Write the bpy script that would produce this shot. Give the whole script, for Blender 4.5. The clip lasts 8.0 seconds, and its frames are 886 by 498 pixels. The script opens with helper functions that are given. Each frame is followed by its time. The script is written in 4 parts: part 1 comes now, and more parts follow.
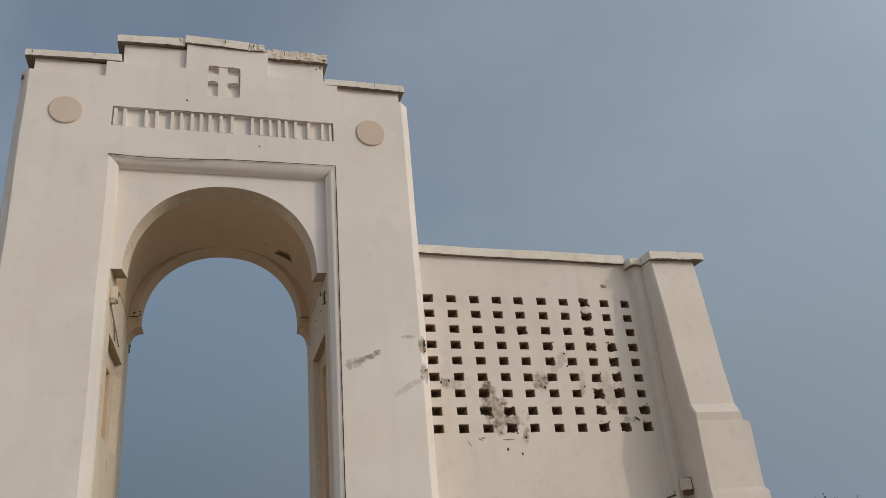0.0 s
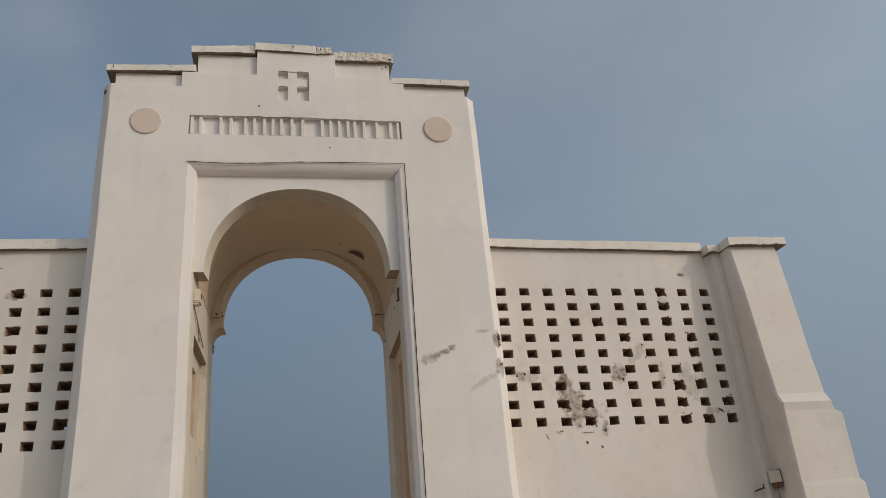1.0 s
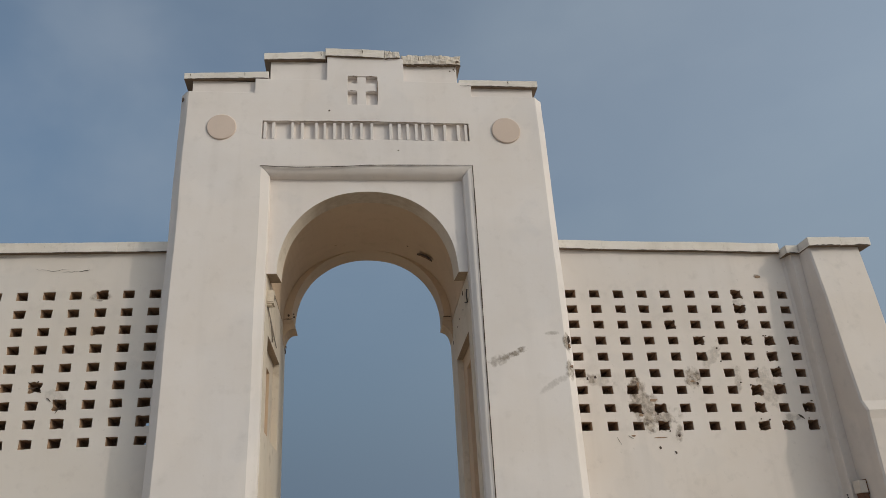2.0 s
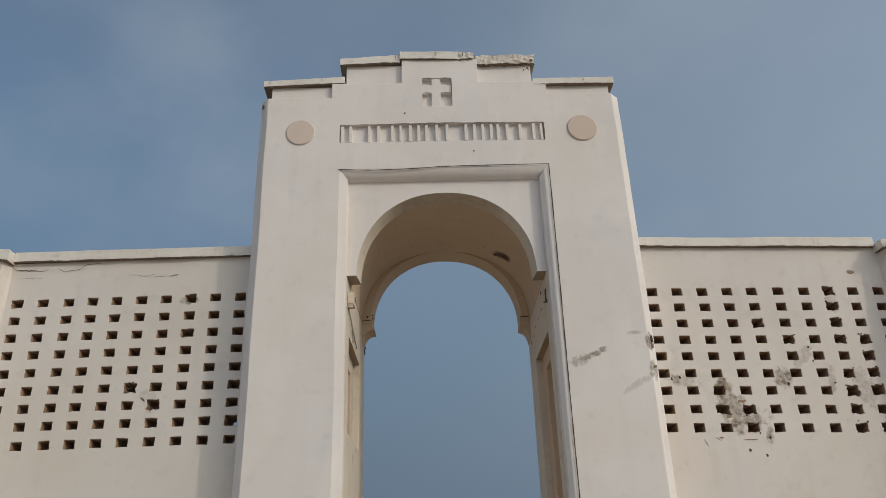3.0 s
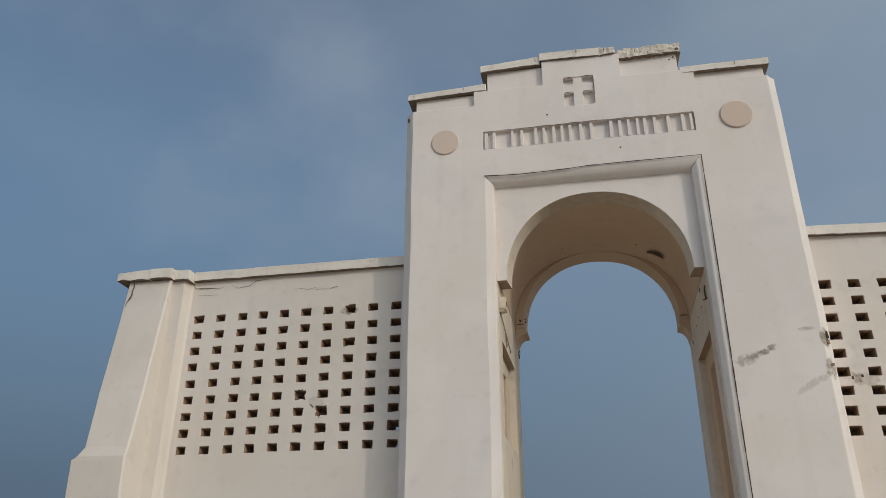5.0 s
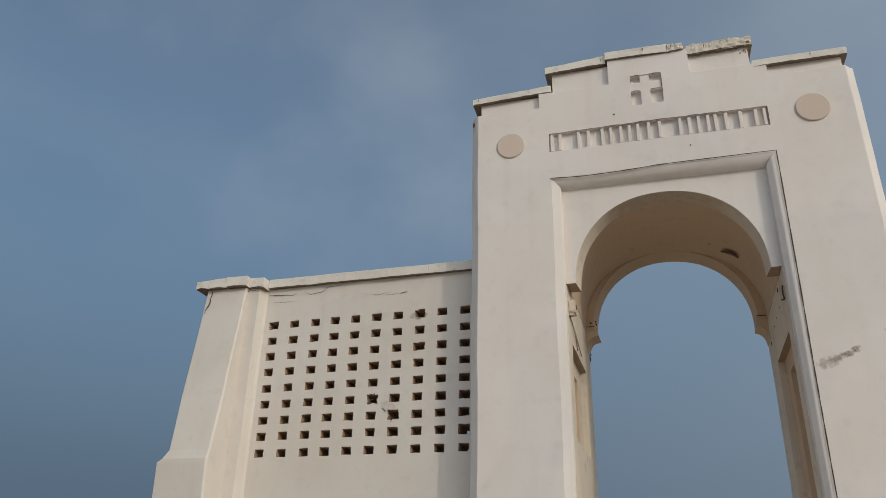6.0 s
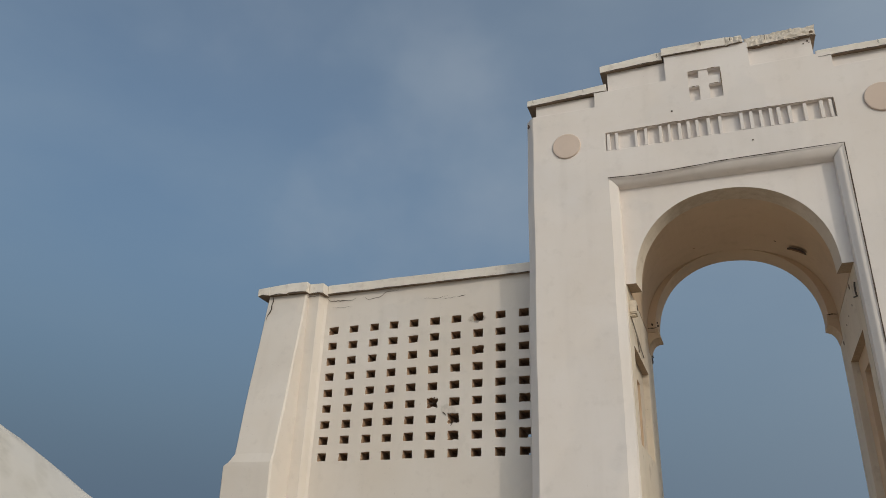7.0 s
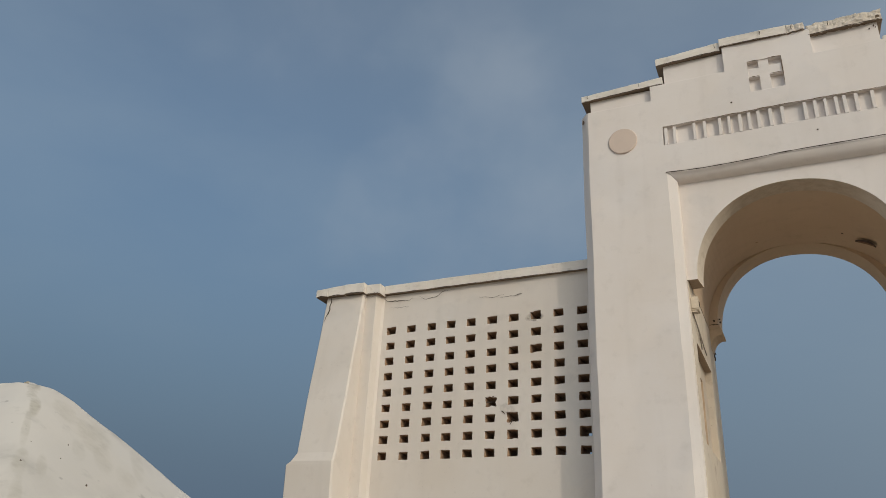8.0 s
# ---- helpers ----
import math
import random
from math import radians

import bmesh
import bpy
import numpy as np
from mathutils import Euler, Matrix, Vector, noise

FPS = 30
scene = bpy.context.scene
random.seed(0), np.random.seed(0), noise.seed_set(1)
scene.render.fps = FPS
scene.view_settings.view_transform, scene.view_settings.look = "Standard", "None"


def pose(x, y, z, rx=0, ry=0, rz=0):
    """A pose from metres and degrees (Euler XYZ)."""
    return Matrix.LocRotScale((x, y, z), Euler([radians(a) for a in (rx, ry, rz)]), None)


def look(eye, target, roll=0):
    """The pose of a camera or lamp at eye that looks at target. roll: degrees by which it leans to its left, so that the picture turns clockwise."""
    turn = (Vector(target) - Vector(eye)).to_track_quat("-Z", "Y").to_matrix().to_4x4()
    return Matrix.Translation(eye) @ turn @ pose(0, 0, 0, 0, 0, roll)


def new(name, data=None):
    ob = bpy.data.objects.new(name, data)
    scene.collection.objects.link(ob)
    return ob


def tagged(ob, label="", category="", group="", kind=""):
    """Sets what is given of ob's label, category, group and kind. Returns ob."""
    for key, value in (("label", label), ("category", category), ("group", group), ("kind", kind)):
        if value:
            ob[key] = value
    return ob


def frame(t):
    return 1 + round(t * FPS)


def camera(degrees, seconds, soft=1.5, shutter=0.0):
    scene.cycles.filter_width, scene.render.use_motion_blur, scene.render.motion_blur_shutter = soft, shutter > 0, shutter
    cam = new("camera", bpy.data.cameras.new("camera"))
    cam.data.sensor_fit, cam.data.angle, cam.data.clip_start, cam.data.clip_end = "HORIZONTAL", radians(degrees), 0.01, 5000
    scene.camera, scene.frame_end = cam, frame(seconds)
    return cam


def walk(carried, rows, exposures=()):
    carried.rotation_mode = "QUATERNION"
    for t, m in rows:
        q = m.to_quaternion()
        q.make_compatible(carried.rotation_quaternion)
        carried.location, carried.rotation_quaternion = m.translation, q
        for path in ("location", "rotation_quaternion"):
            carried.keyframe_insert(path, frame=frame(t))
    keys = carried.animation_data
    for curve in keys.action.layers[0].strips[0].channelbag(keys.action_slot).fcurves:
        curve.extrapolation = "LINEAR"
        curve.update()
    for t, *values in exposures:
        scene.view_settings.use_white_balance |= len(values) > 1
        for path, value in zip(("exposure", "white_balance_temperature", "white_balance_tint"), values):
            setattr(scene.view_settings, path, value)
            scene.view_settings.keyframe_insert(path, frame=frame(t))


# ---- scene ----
cam = camera(60.51, 8.0, soft=0.6)
ROWS = [
    (0, -0.120, -7.616, 1.589, -16.26, 22.94, 5.07),
    (0.5, -0.126, -7.610, 1.578, -13.25, 23.09, 5.00),
    (1, -0.124, -7.605, 1.577, -10.56, 23.11, 4.79),
    (1.5, -0.138, -7.593, 1.574, -7.93, 23.45, 4.00),
    (1.7, -0.153, -7.594, 1.570, -7.25, 23.53, 3.56),
    (2.8, -0.245, -7.568, 1.563, -1.94, 23.96, 2.11),
    (3, -0.264, -7.568, 1.561, -0.89, 23.99, 1.81),
    (3.5, -0.263, -7.563, 1.554, 2.12, 24.17, 1.27),
    (4, -0.252, -7.568, 1.546, 4.82, 24.51, 0.61),
    (4.5, -0.247, -7.575, 1.549, 7.58, 24.28, 0.33),
    (4.7, -0.242, -7.577, 1.558, 8.89, 24.29, 0.17),
    (5.8, -0.222, -7.622, 1.584, 14.77, 24.41, -1.19),
    (6, -0.216, -7.624, 1.593, 15.86, 24.36, -1.29),
    (6.5, -0.223, -7.616, 1.581, 18.34, 24.59, -1.65),
    (7, -0.242, -7.608, 1.563, 20.11, 24.71, -2.00),
    (7.5, -0.267, -7.619, 1.551, 22.12, 24.52, -2.40),
    (8, -0.307, -7.631, 1.552, 23.96, 24.54, -2.67),
]
walk(cam, [(t, pose(x, y, z, 90 + pitch, roll, yaw)) for t, x, y, z, yaw, pitch, roll in ROWS],
     exposures=[(0, -0.02, 6680, 12), (1.5, -0.03, 6450, 11), (3, -0.03, 6290, 10), (4.5, -0.02, 6260, 10), (6, -0.01, 6360, 10), (7, 0.05, 6500, 10), (8, 0.07, 6580, 10)])

# ---- light ----
SUN_ELEV, SUN_SIDE = 22.0, 52.0        # degrees; the side angle opens from the gate's front normal towards +x
sun_dir = Vector((math.sin(radians(SUN_SIDE)) * math.cos(radians(SUN_ELEV)), -math.cos(radians(SUN_SIDE)) * math.cos(radians(SUN_ELEV)), math.sin(radians(SUN_ELEV))))
lamp = bpy.data.lights.new("sun", "SUN")
lamp.energy, lamp.angle, lamp.color = 0.73, radians(1.8), (1.0, 0.87, 0.73)
sun = new("sun", lamp)
sun.matrix_world = look(sun_dir * 50, (0, 0, 0))

world = bpy.data.worlds.new("hazy_sky")
scene.world = world
world.use_nodes = True
wn, wl = world.node_tree.nodes, world.node_tree.links
wn.clear()
sky = wn.new("ShaderNodeTexSky")
sky.sky_type, sky.sun_disc = "NISHITA", False
sky.sun_elevation = radians(SUN_ELEV)
sky.sun_rotation = math.atan2(sun_dir.x, sun_dir.y)
sky.air_density, sky.dust_density, sky.ozone_density = 1.0, 4.0, 1.5
bg = wn.new("ShaderNodeBackground")
bg.inputs["Strength"].default_value = 0.100
outw = wn.new("ShaderNodeOutputWorld")
wl.new(bg.outputs[0], outw.inputs[0])
# thin uneven veils of cloud and a dull bank of haze low over the sea
co = wn.new("ShaderNodeTexCoord")
stretch = wn.new("ShaderNodeMapping")
stretch.inputs["Scale"].default_value = (1.0, 1.0, 2.2)
stretch.inputs["Rotation"].default_value = (0.3, 0.2, 0.5)
wl.new(co.outputs["Generated"], stretch.inputs[0])
veil = wn.new("ShaderNodeTexNoise")
veil.inputs["Scale"].default_value, veil.inputs["Detail"].default_value, veil.inputs["Roughness"].default_value = 2.6, 5.0, 0.52
wl.new(stretch.outputs[0], veil.inputs["Vector"])
vr = wn.new("ShaderNodeMapRange")
vr.inputs["From Min"].default_value, vr.inputs["From Max"].default_value, vr.inputs["To Max"].default_value = 0.42, 0.80, 0.17
vr.inputs["To Min"].default_value = 0.025
wl.new(veil.outputs["Fac"], vr.inputs["Value"])
tint = wn.new("ShaderNodeMix")
tint.data_type, tint.blend_type = "RGBA", "MULTIPLY"
tint.inputs["Factor"].default_value = 1.0
tint.inputs["B"].default_value = (0.82, 0.94, 0.95, 1)
wl.new(sky.outputs[0], tint.inputs["A"])
cloud = wn.new("ShaderNodeMix")
cloud.data_type = "RGBA"
wl.new(vr.outputs[0], cloud.inputs["Factor"])
wl.new(tint.outputs["Result"], cloud.inputs["A"])
cloud.inputs["B"].default_value = (3.8, 4.45, 4.7, 1)
# a few thicker puffs of thin cloud, frayed at their edges
fray = wn.new("ShaderNodeTexNoise")
fray.inputs["Scale"].default_value, fray.inputs["Detail"].default_value, fray.inputs["Roughness"].default_value = 5.5, 4.0, 0.5
wl.new(co.outputs["Generated"], fray.inputs["Vector"])
bent = wn.new("ShaderNodeVectorMath")
bent.operation = "MULTIPLY_ADD"
wl.new(fray.outputs["Color"], bent.inputs[0])
bent.inputs[1].default_value, bent.inputs[2].default_value = (0.15, 0.15, 0.15), (-0.075, -0.075, -0.075)
drift = wn.new("ShaderNodeVectorMath")
drift.operation = "ADD"
wl.new(co.outputs["Generated"], drift.inputs[0])
wl.new(bent.outputs[0], drift.inputs[1])
sky_now = cloud.outputs["Result"]
for where, wide, dense in (((-0.340, 0.785, 0.512), 9.5, 0.12), ((-0.405, 0.715, 0.57), 9.0, 0.04), ((0.46, 0.70, 0.52), 24.0, 0.10)):
    near = wn.new("ShaderNodeVectorMath")
    near.operation = "DOT_PRODUCT"
    wl.new(drift.outputs[0], near.inputs[0])
    near.inputs[1].default_value = Vector(where).normalized()
    puff = wn.new("ShaderNodeMapRange")
    puff.interpolation_type = "SMOOTHSTEP"
    puff.inputs["From Min"].default_value, puff.inputs["From Max"].default_value = math.cos(radians(wide)) - 0.02, 1.03
    puff.inputs["To Max"].default_value = dense
    wl.new(near.outputs["Value"], puff.inputs["Value"])
    lay = wn.new("ShaderNodeMix")
    lay.data_type = "RGBA"
    wl.new(puff.outputs[0], lay.inputs["Factor"])
    wl.new(sky_now, lay.inputs["A"])
    lay.inputs["B"].default_value = (4.3, 4.5, 4.8, 1)
    sky_now = lay.outputs["Result"]
split = wn.new("ShaderNodeSeparateXYZ")
wl.new(co.outputs["Generated"], split.inputs[0])
hr = wn.new("ShaderNodeMapRange")
hr.interpolation_type = "SMOOTHSTEP"
hr.inputs["From Min"].default_value, hr.inputs["From Max"].default_value = 0.03, 0.60
hr.inputs["To Min"].default_value, hr.inputs["To Max"].default_value = 1.0, 0.0
wl.new(split.outputs["Z"], hr.inputs["Value"])
haze = wn.new("ShaderNodeMix")
haze.data_type = "RGBA"
wl.new(hr.outputs[0], haze.inputs["Factor"])
wl.new(sky_now, haze.inputs["A"])
haze.inputs["B"].default_value = (0.96, 1.42, 2.03, 1)
# whitish glare of the haze, growing towards the sun
dot = wn.new("ShaderNodeVectorMath")
dot.operation = "DOT_PRODUCT"
wl.new(co.outputs["Generated"], dot.inputs[0])
dot.inputs[1].default_value = sun_dir
gl = wn.new("ShaderNodeMapRange")
gl.inputs["From Min"].default_value, gl.inputs["From Max"].default_value = -0.85, 1.0
gl.inputs["To Min"].default_value, gl.inputs["To Max"].default_value = 0.0, 1.0
wl.new(dot.outputs["Value"], gl.inputs["Value"])
glare = wn.new("ShaderNodeMix")
glare.data_type, glare.blend_type = "RGBA", "ADD"
wl.new(gl.outputs[0], glare.inputs["Factor"])
wl.new(haze.outputs["Result"], glare.inputs["A"])
glare.inputs["B"].default_value = (2.46, 2.67, 2.70, 1)
# the bright milky patch of haze round the sun itself
au = wn.new("ShaderNodeMapRange")
au.interpolation_type = "SMOOTHSTEP"
au.inputs["From Min"].default_value, au.inputs["From Max"].default_value = 0.35, 1.0
wl.new(dot.outputs["Value"], au.inputs["Value"])
aureole = wn.new("ShaderNodeMix")
aureole.data_type, aureole.blend_type = "RGBA", "ADD"
wl.new(au.outputs[0], aureole.inputs["Factor"])
wl.new(glare.outputs["Result"], aureole.inputs["A"])
aureole.inputs["B"].default_value = (4.6, 3.95, 3.15, 1)
wl.new(aureole.outputs["Result"], bg.inputs["Color"])


# ---- materials ----
def plaster(name, colour=(0.795, 0.742, 0.712), dirt=(0.45, 0.40, 0.36), amount=0.35, stains_shade=(), bump=0.08, rough=0.85, grain=1.0, patch_tones=((0.14, 0.105, 0.08), (0.50, 0.44, 0.37)), soft=0.0):
    """Limewashed plaster: soft blotches, fine grain, brush relief, and grey worn patches or painted shade at the given
    places (centre, long axis, half length, half width, strength)."""
    m = bpy.data.materials.new(name)
    m.use_nodes = True
    n, l = m.node_tree.nodes, m.node_tree.links
    p = n["Principled BSDF"]
    p.inputs["Roughness"].default_value = rough
    p.inputs["Specular IOR Level"].default_value = 0.25
    geo = n.new("ShaderNodeNewGeometry")

    def noise_tex(scale, detail, roughness=0.55):
        t = n.new("ShaderNodeTexNoise")
        t.inputs["Scale"].default_value, t.inputs["Detail"].default_value, t.inputs["Roughness"].default_value = scale * grain, detail, roughness
        l.new(geo.outputs["Position"], t.inputs["Vector"])
        return t

    def ramp(src, a, b, lo=0.0, hi=1.0):
        r = n.new("ShaderNodeMapRange")
        r.inputs["From Min"].default_value, r.inputs["From Max"].default_value = a, b
        r.inputs["To Min"].default_value, r.inputs["To Max"].default_value = lo, hi
        l.new(src, r.inputs["Value"])
        return r.outputs[0]

    def mix(fac, a, b):
        k = n.new("ShaderNodeMix")
        k.data_type = "RGBA"
        l.new(fac, k.inputs["Factor"])
        for s, v in (("A", a), ("B", b)):
            if isinstance(v, tuple):
                k.inputs[s].default_value = (*v, 1)
            else:
                l.new(v, k.inputs[s])
        return k.outputs["Result"]

    def mul(a, b):
        k = n.new("ShaderNodeMath")
        k.operation = "MULTIPLY"
        for i, v in enumerate((a, b)):
            if isinstance(v, (int, float)):
                k.inputs[i].default_value = v
            else:
                l.new(v, k.inputs[i])
        return k.outputs[0]

    big, mid, fine = noise_tex(0.9, 4), noise_tex(6.0, 6, 0.6), noise_tex(55.0, 4)
    warm = tuple(c * k for c, k in zip(colour, (0.95, 0.925, 0.89)))
    c = mix(ramp(big.outputs["Fac"], 0.35, 0.7), colour, warm)
    c = mix(mul(ramp(mid.outputs["Fac"], 0.56, 0.78), amount), c, dirt)
    # old repaints with clear borders, a shade apart
    for scale, at, depth in ((0.55, 0.53, 0.96), (1.3, 0.60, 0.965)):
        t = noise_tex(scale, 3, 0.45)
        fresh = n.new("ShaderNodeMix")
        fresh.data_type, fresh.blend_type = "RGBA", "MULTIPLY"
        l.new(ramp(t.outputs["Fac"], at, at + 0.035), fresh.inputs["Factor"])
        l.new(c, fresh.inputs["A"])
        fresh.inputs["B"].default_value = (depth, depth * 1.005, depth * 1.012, 1)
        c = fresh.outputs["Result"]
    # faint vertical runs
    run = n.new("ShaderNodeMapping")
    run.inputs["Scale"].default_value = (5.0, 5.0, 0.45)
    l.new(geo.outputs["Position"], run.inputs[0])
    rt = n.new("ShaderNodeTexNoise")
    rt.inputs["Scale"].default_value, rt.inputs["Detail"].default_value = 1.0, 5.0
    l.new(run.outputs[0], rt.inputs["Vector"])
    c = mix(mul(ramp(rt.outputs["Fac"], 0.55, 0.8), amount * 0.6), c, dirt)
    speck = noise_tex(23.0, 2)
    c = mix(mul(ramp(speck.outputs["Fac"], 0.70, 0.76), amount * 0.8), c, dirt)
    patch_noise, crumb = noise_tex(10.0, 6, 0.62), noise_tex(22.0, 5, 0.6)
    grit = mix(ramp(crumb.outputs["Fac"], 0.40, 0.62), *patch_tones)
    for centre, axis, long, wide, strength in stains_shade:
        if len(axis) == 2:
            u, w = Vector(axis[0]).normalized(), Vector(axis[1]).normalized()
        else:
            u = Vector(axis).normalized()
            w = Vector((-u.z, 0, u.x))
        sub = n.new("ShaderNodeVectorMath")
        sub.operation = "SUBTRACT"
        l.new(geo.outputs["Position"], sub.inputs[0])
        sub.inputs[1].default_value = centre
        ds = []
        for v, s in ((u, long), (w, wide)):
            d = n.new("ShaderNodeVectorMath")
            d.operation = "DOT_PRODUCT"
            l.new(sub.outputs[0], d.inputs[0])
            d.inputs[1].default_value = v / s
            ds.append(mul(d.outputs["Value"], d.outputs["Value"]))
        add = n.new("ShaderNodeMath")
        add.operation = "ADD"
        l.new(ds[0], add.inputs[0])
        l.new(ds[1], add.inputs[1])
        body = ramp(add.outputs[0], 1.0, 0.0)
        lift = n.new("ShaderNodeMath")
        lift.operation = "MULTIPLY_ADD"
        l.new(body, lift.inputs[0])
        lift.inputs[1].default_value = 0.25
        l.new(patch_noise.outputs["Fac"], lift.inputs[2])
        f = mul(ramp(lift.outputs[0], 0.56 - soft, 0.71 + soft), ramp(add.outputs[0], 1.0, 0.5))
        c = mix(mul(f, strength), c, grit)
    l.new(c, p.inputs["Base Color"])
    add = n.new("ShaderNodeMath")
    add.operation = "MULTIPLY_ADD"
    l.new(mid.outputs["Fac"], add.inputs[0])
    add.inputs[1].default_value = 2.0
    l.new(mul(fine.outputs["Fac"], 0.35), add.inputs[2])
    bev = n.new("ShaderNodeBevel")
    bev.samples = 4
    bev.inputs["Radius"].default_value = 0.007
    b = n.new("ShaderNodeBump")
    b.inputs["Strength"].default_value, b.inputs["Distance"].default_value = bump, 0.012
    l.new(add.outputs[0], b.inputs["Height"])
    l.new(bev.outputs[0], b.inputs["Normal"])
    l.new(b.outputs[0], p.inputs["Normal"])
    return m


def plain(name, colour, rough=0.7, metal=0.0, scale=30.0, spread=0.25, bump=0.2):
    """A surface with noisy colour and a little relief."""
    m = bpy.data.materials.new(name)
    m.use_nodes = True
    n, l = m.node_tree.nodes, m.node_tree.links
    p = n["Principled BSDF"]
    p.inputs["Roughness"].default_value, p.inputs["Metallic"].default_value = rough, metal
    geo = n.new("ShaderNodeNewGeometry")
    t = n.new("ShaderNodeTexNoise")
    t.inputs["Scale"].default_value, t.inputs["Detail"].default_value = scale, 6.0
    l.new(geo.outputs["Position"], t.inputs["Vector"])
    k = n.new("ShaderNodeMix")
    k.data_type = "RGBA"
    l.new(t.outputs["Fac"], k.inputs["Factor"])
    k.inputs["A"].default_value = (*[c * (1 - spread) for c in colour], 1)
    k.inputs["B"].default_value = (*[min(1, c * (1 + spread)) for c in colour], 1)
    l.new(k.outputs["Result"], p.inputs["Base Color"])
    b = n.new("ShaderNodeBump")
    b.inputs["Strength"].default_value, b.inputs["Distance"].default_value = bump, 0.01
    l.new(t.outputs["Fac"], b.inputs["Height"])
    l.new(b.outputs[0], p.inputs["Normal"])
    return m


M_GATE = plaster("whitewashed_plaster", amount=0.20, patch_tones=((0.24, 0.195, 0.16), (0.46, 0.41, 0.36)), stains_shade=[
    ((1.50, 0, 3.715), (0.40, 0, 0.17), 0.24, 0.045, 1.0),
    ((1.33, 0, 3.645), (0.40, 0, 0.14), 0.16, 0.075, 0.6),
    ((1.93, 0, 3.40), (0.9, 0, 0.5), 0.26, 0.05, 0.35),
    ((1.93, 0, 3.926), (1, 0, 0.05), 0.11, 0.028, 0.5),
    ((2.09, 0, 3.83), (0, 0, 1), 0.13, 0.07, 1.0),
    ((2.09, 0, 3.53), (0, 0, 1), 0.13, 0.07, 0.9)])
M_WING_R = plaster("whitewashed_plaster_worn", colour=(0.752, 0.687, 0.637), amount=0.32, patch_tones=((0.13, 0.095, 0.07), (0.48, 0.40, 0.32)), stains_shade=[
    ((2.42, 0, 3.52), (1, 0, 0.2), 0.09, 0.06, 0.7),
    ((2.90, 0, 3.42), (0.3, 0, 1), 0.16, 0.08, 0.9),
    ((3.33, 0, 2.90), (0.2, 0, 1), 0.12, 0.06, 0.7),
    ((4.16, 0, 3.50), (0.2, 0, 1), 0.20, 0.06, 0.45),
    ((2.98, 0, 3.22), (0.35, 0, -1), 0.36, 0.19, 0.72),
    ((3.14, 0, 3.05), (1, 0, 0.3), 0.30, 0.15, 0.68),
    ((2.50, 0, 3.50), (1, 0, -0.1), 0.26, 0.10, 0.35),
    ((3.92, 0, 3.80), (0.8, 0, 1), 0.30, 0.09, 0.35),
    ((3.62, 0, 3.50), (1, 0, 0.6), 0.12, 0.07, 0.7),
    ((3.60, 0, 3.52), (0, 0, 1), 0.16, 0.12, 0.7),
    ((4.50, 0, 3.40), (-0.3, 0, 1), 0.30, 0.16, 0.35),
    ((4.72, 0, 3.05), (1, 0, 0), 0.14, 0.05, 0.4),
    ((4.36, 0, 4.42), (0, 0, 1), 0.22, 0.10, 0.35),
    ((4.683, 0, 4.75), (1, 0, 0), 0.06, 0.035, 1.0)])
M_WING_L = plaster("whitewashed_plaster_plain", colour=(0.725, 0.67, 0.62), amount=0.25, stains_shade=[
    ((-3.20, 0, 3.50), (1, 0, -0.6), 0.15, 0.07, 0.22),
    ((-2.87, 0, 4.56), (1, 0, 0), 0.13, 0.06, 0.7)])
M_COPING = plaster("weathered_coping", colour=(0.79, 0.74, 0.68), dirt=(0.34, 0.28, 0.22), amount=0.45, bump=0.3, grain=1.6)
M_BROKEN = plaster("broken_mortar", colour=(0.72, 0.65, 0.57), dirt=(0.27, 0.215, 0.16), amount=0.8, bump=0.7, grain=2.2)
# Slab undersides: their shade is put into this dark brown, mottled with dirt.
M_SLAB_SHADE = plaster("slab_shade_plaster", colour=(0.22, 0.165, 0.12), dirt=(0.10, 0.075, 0.055), amount=0.9, bump=0.3)
M_JAMB = plaster("tan_plaster", colour=(0.71, 0.635, 0.54), dirt=(0.38, 0.30, 0.22), amount=0.55)
M_DISC = plaster("buff_plaster", colour=(0.67, 0.553, 0.48), dirt=(0.56, 0.47, 0.40), amount=0.25, bump=0.04)
# Vault plaster; in the niches its darker tone paints in shade.
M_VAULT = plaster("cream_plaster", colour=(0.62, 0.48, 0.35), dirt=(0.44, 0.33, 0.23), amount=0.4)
# The two soft brown patches paint the shade under the arch crown.
M_RING = plaster("crown_shaded_plaster", colour=(0.70, 0.63, 0.55), dirt=(0.40, 0.32, 0.24), amount=0.5, patch_tones=((0.46, 0.38, 0.29), (0.52, 0.43, 0.33)), soft=0.25, stains_shade=[
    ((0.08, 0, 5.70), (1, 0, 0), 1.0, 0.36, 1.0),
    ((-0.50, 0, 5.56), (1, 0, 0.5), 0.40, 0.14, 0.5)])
M_HOLE = plain("brown_brick_lining", (0.34, 0.225, 0.145), 0.9, spread=0.45)
# Brown for downward faces, standing in for the shade on them.
M_UNDER = plain("soffit_shade_plaster", (0.36, 0.27, 0.19), 0.9, spread=0.3)
M_BRICK = plain("bare_red_brick", (0.21, 0.115, 0.07), 0.95, spread=0.4, scale=45)
M_DARK = plain("broken_brick", (0.09, 0.06, 0.045), 0.95, spread=0.5, scale=60)
M_GRIME_SHADE = plain("brown_grime_shade", (0.16, 0.115, 0.08), 0.95, spread=0.5)
M_CRACK = plain("crack_shadow_dirt", (0.075, 0.055, 0.042), 0.95, spread=0.4)
HIP = ((0.8096, -0.587, -0.60), (-0.587, -0.8096, 0))
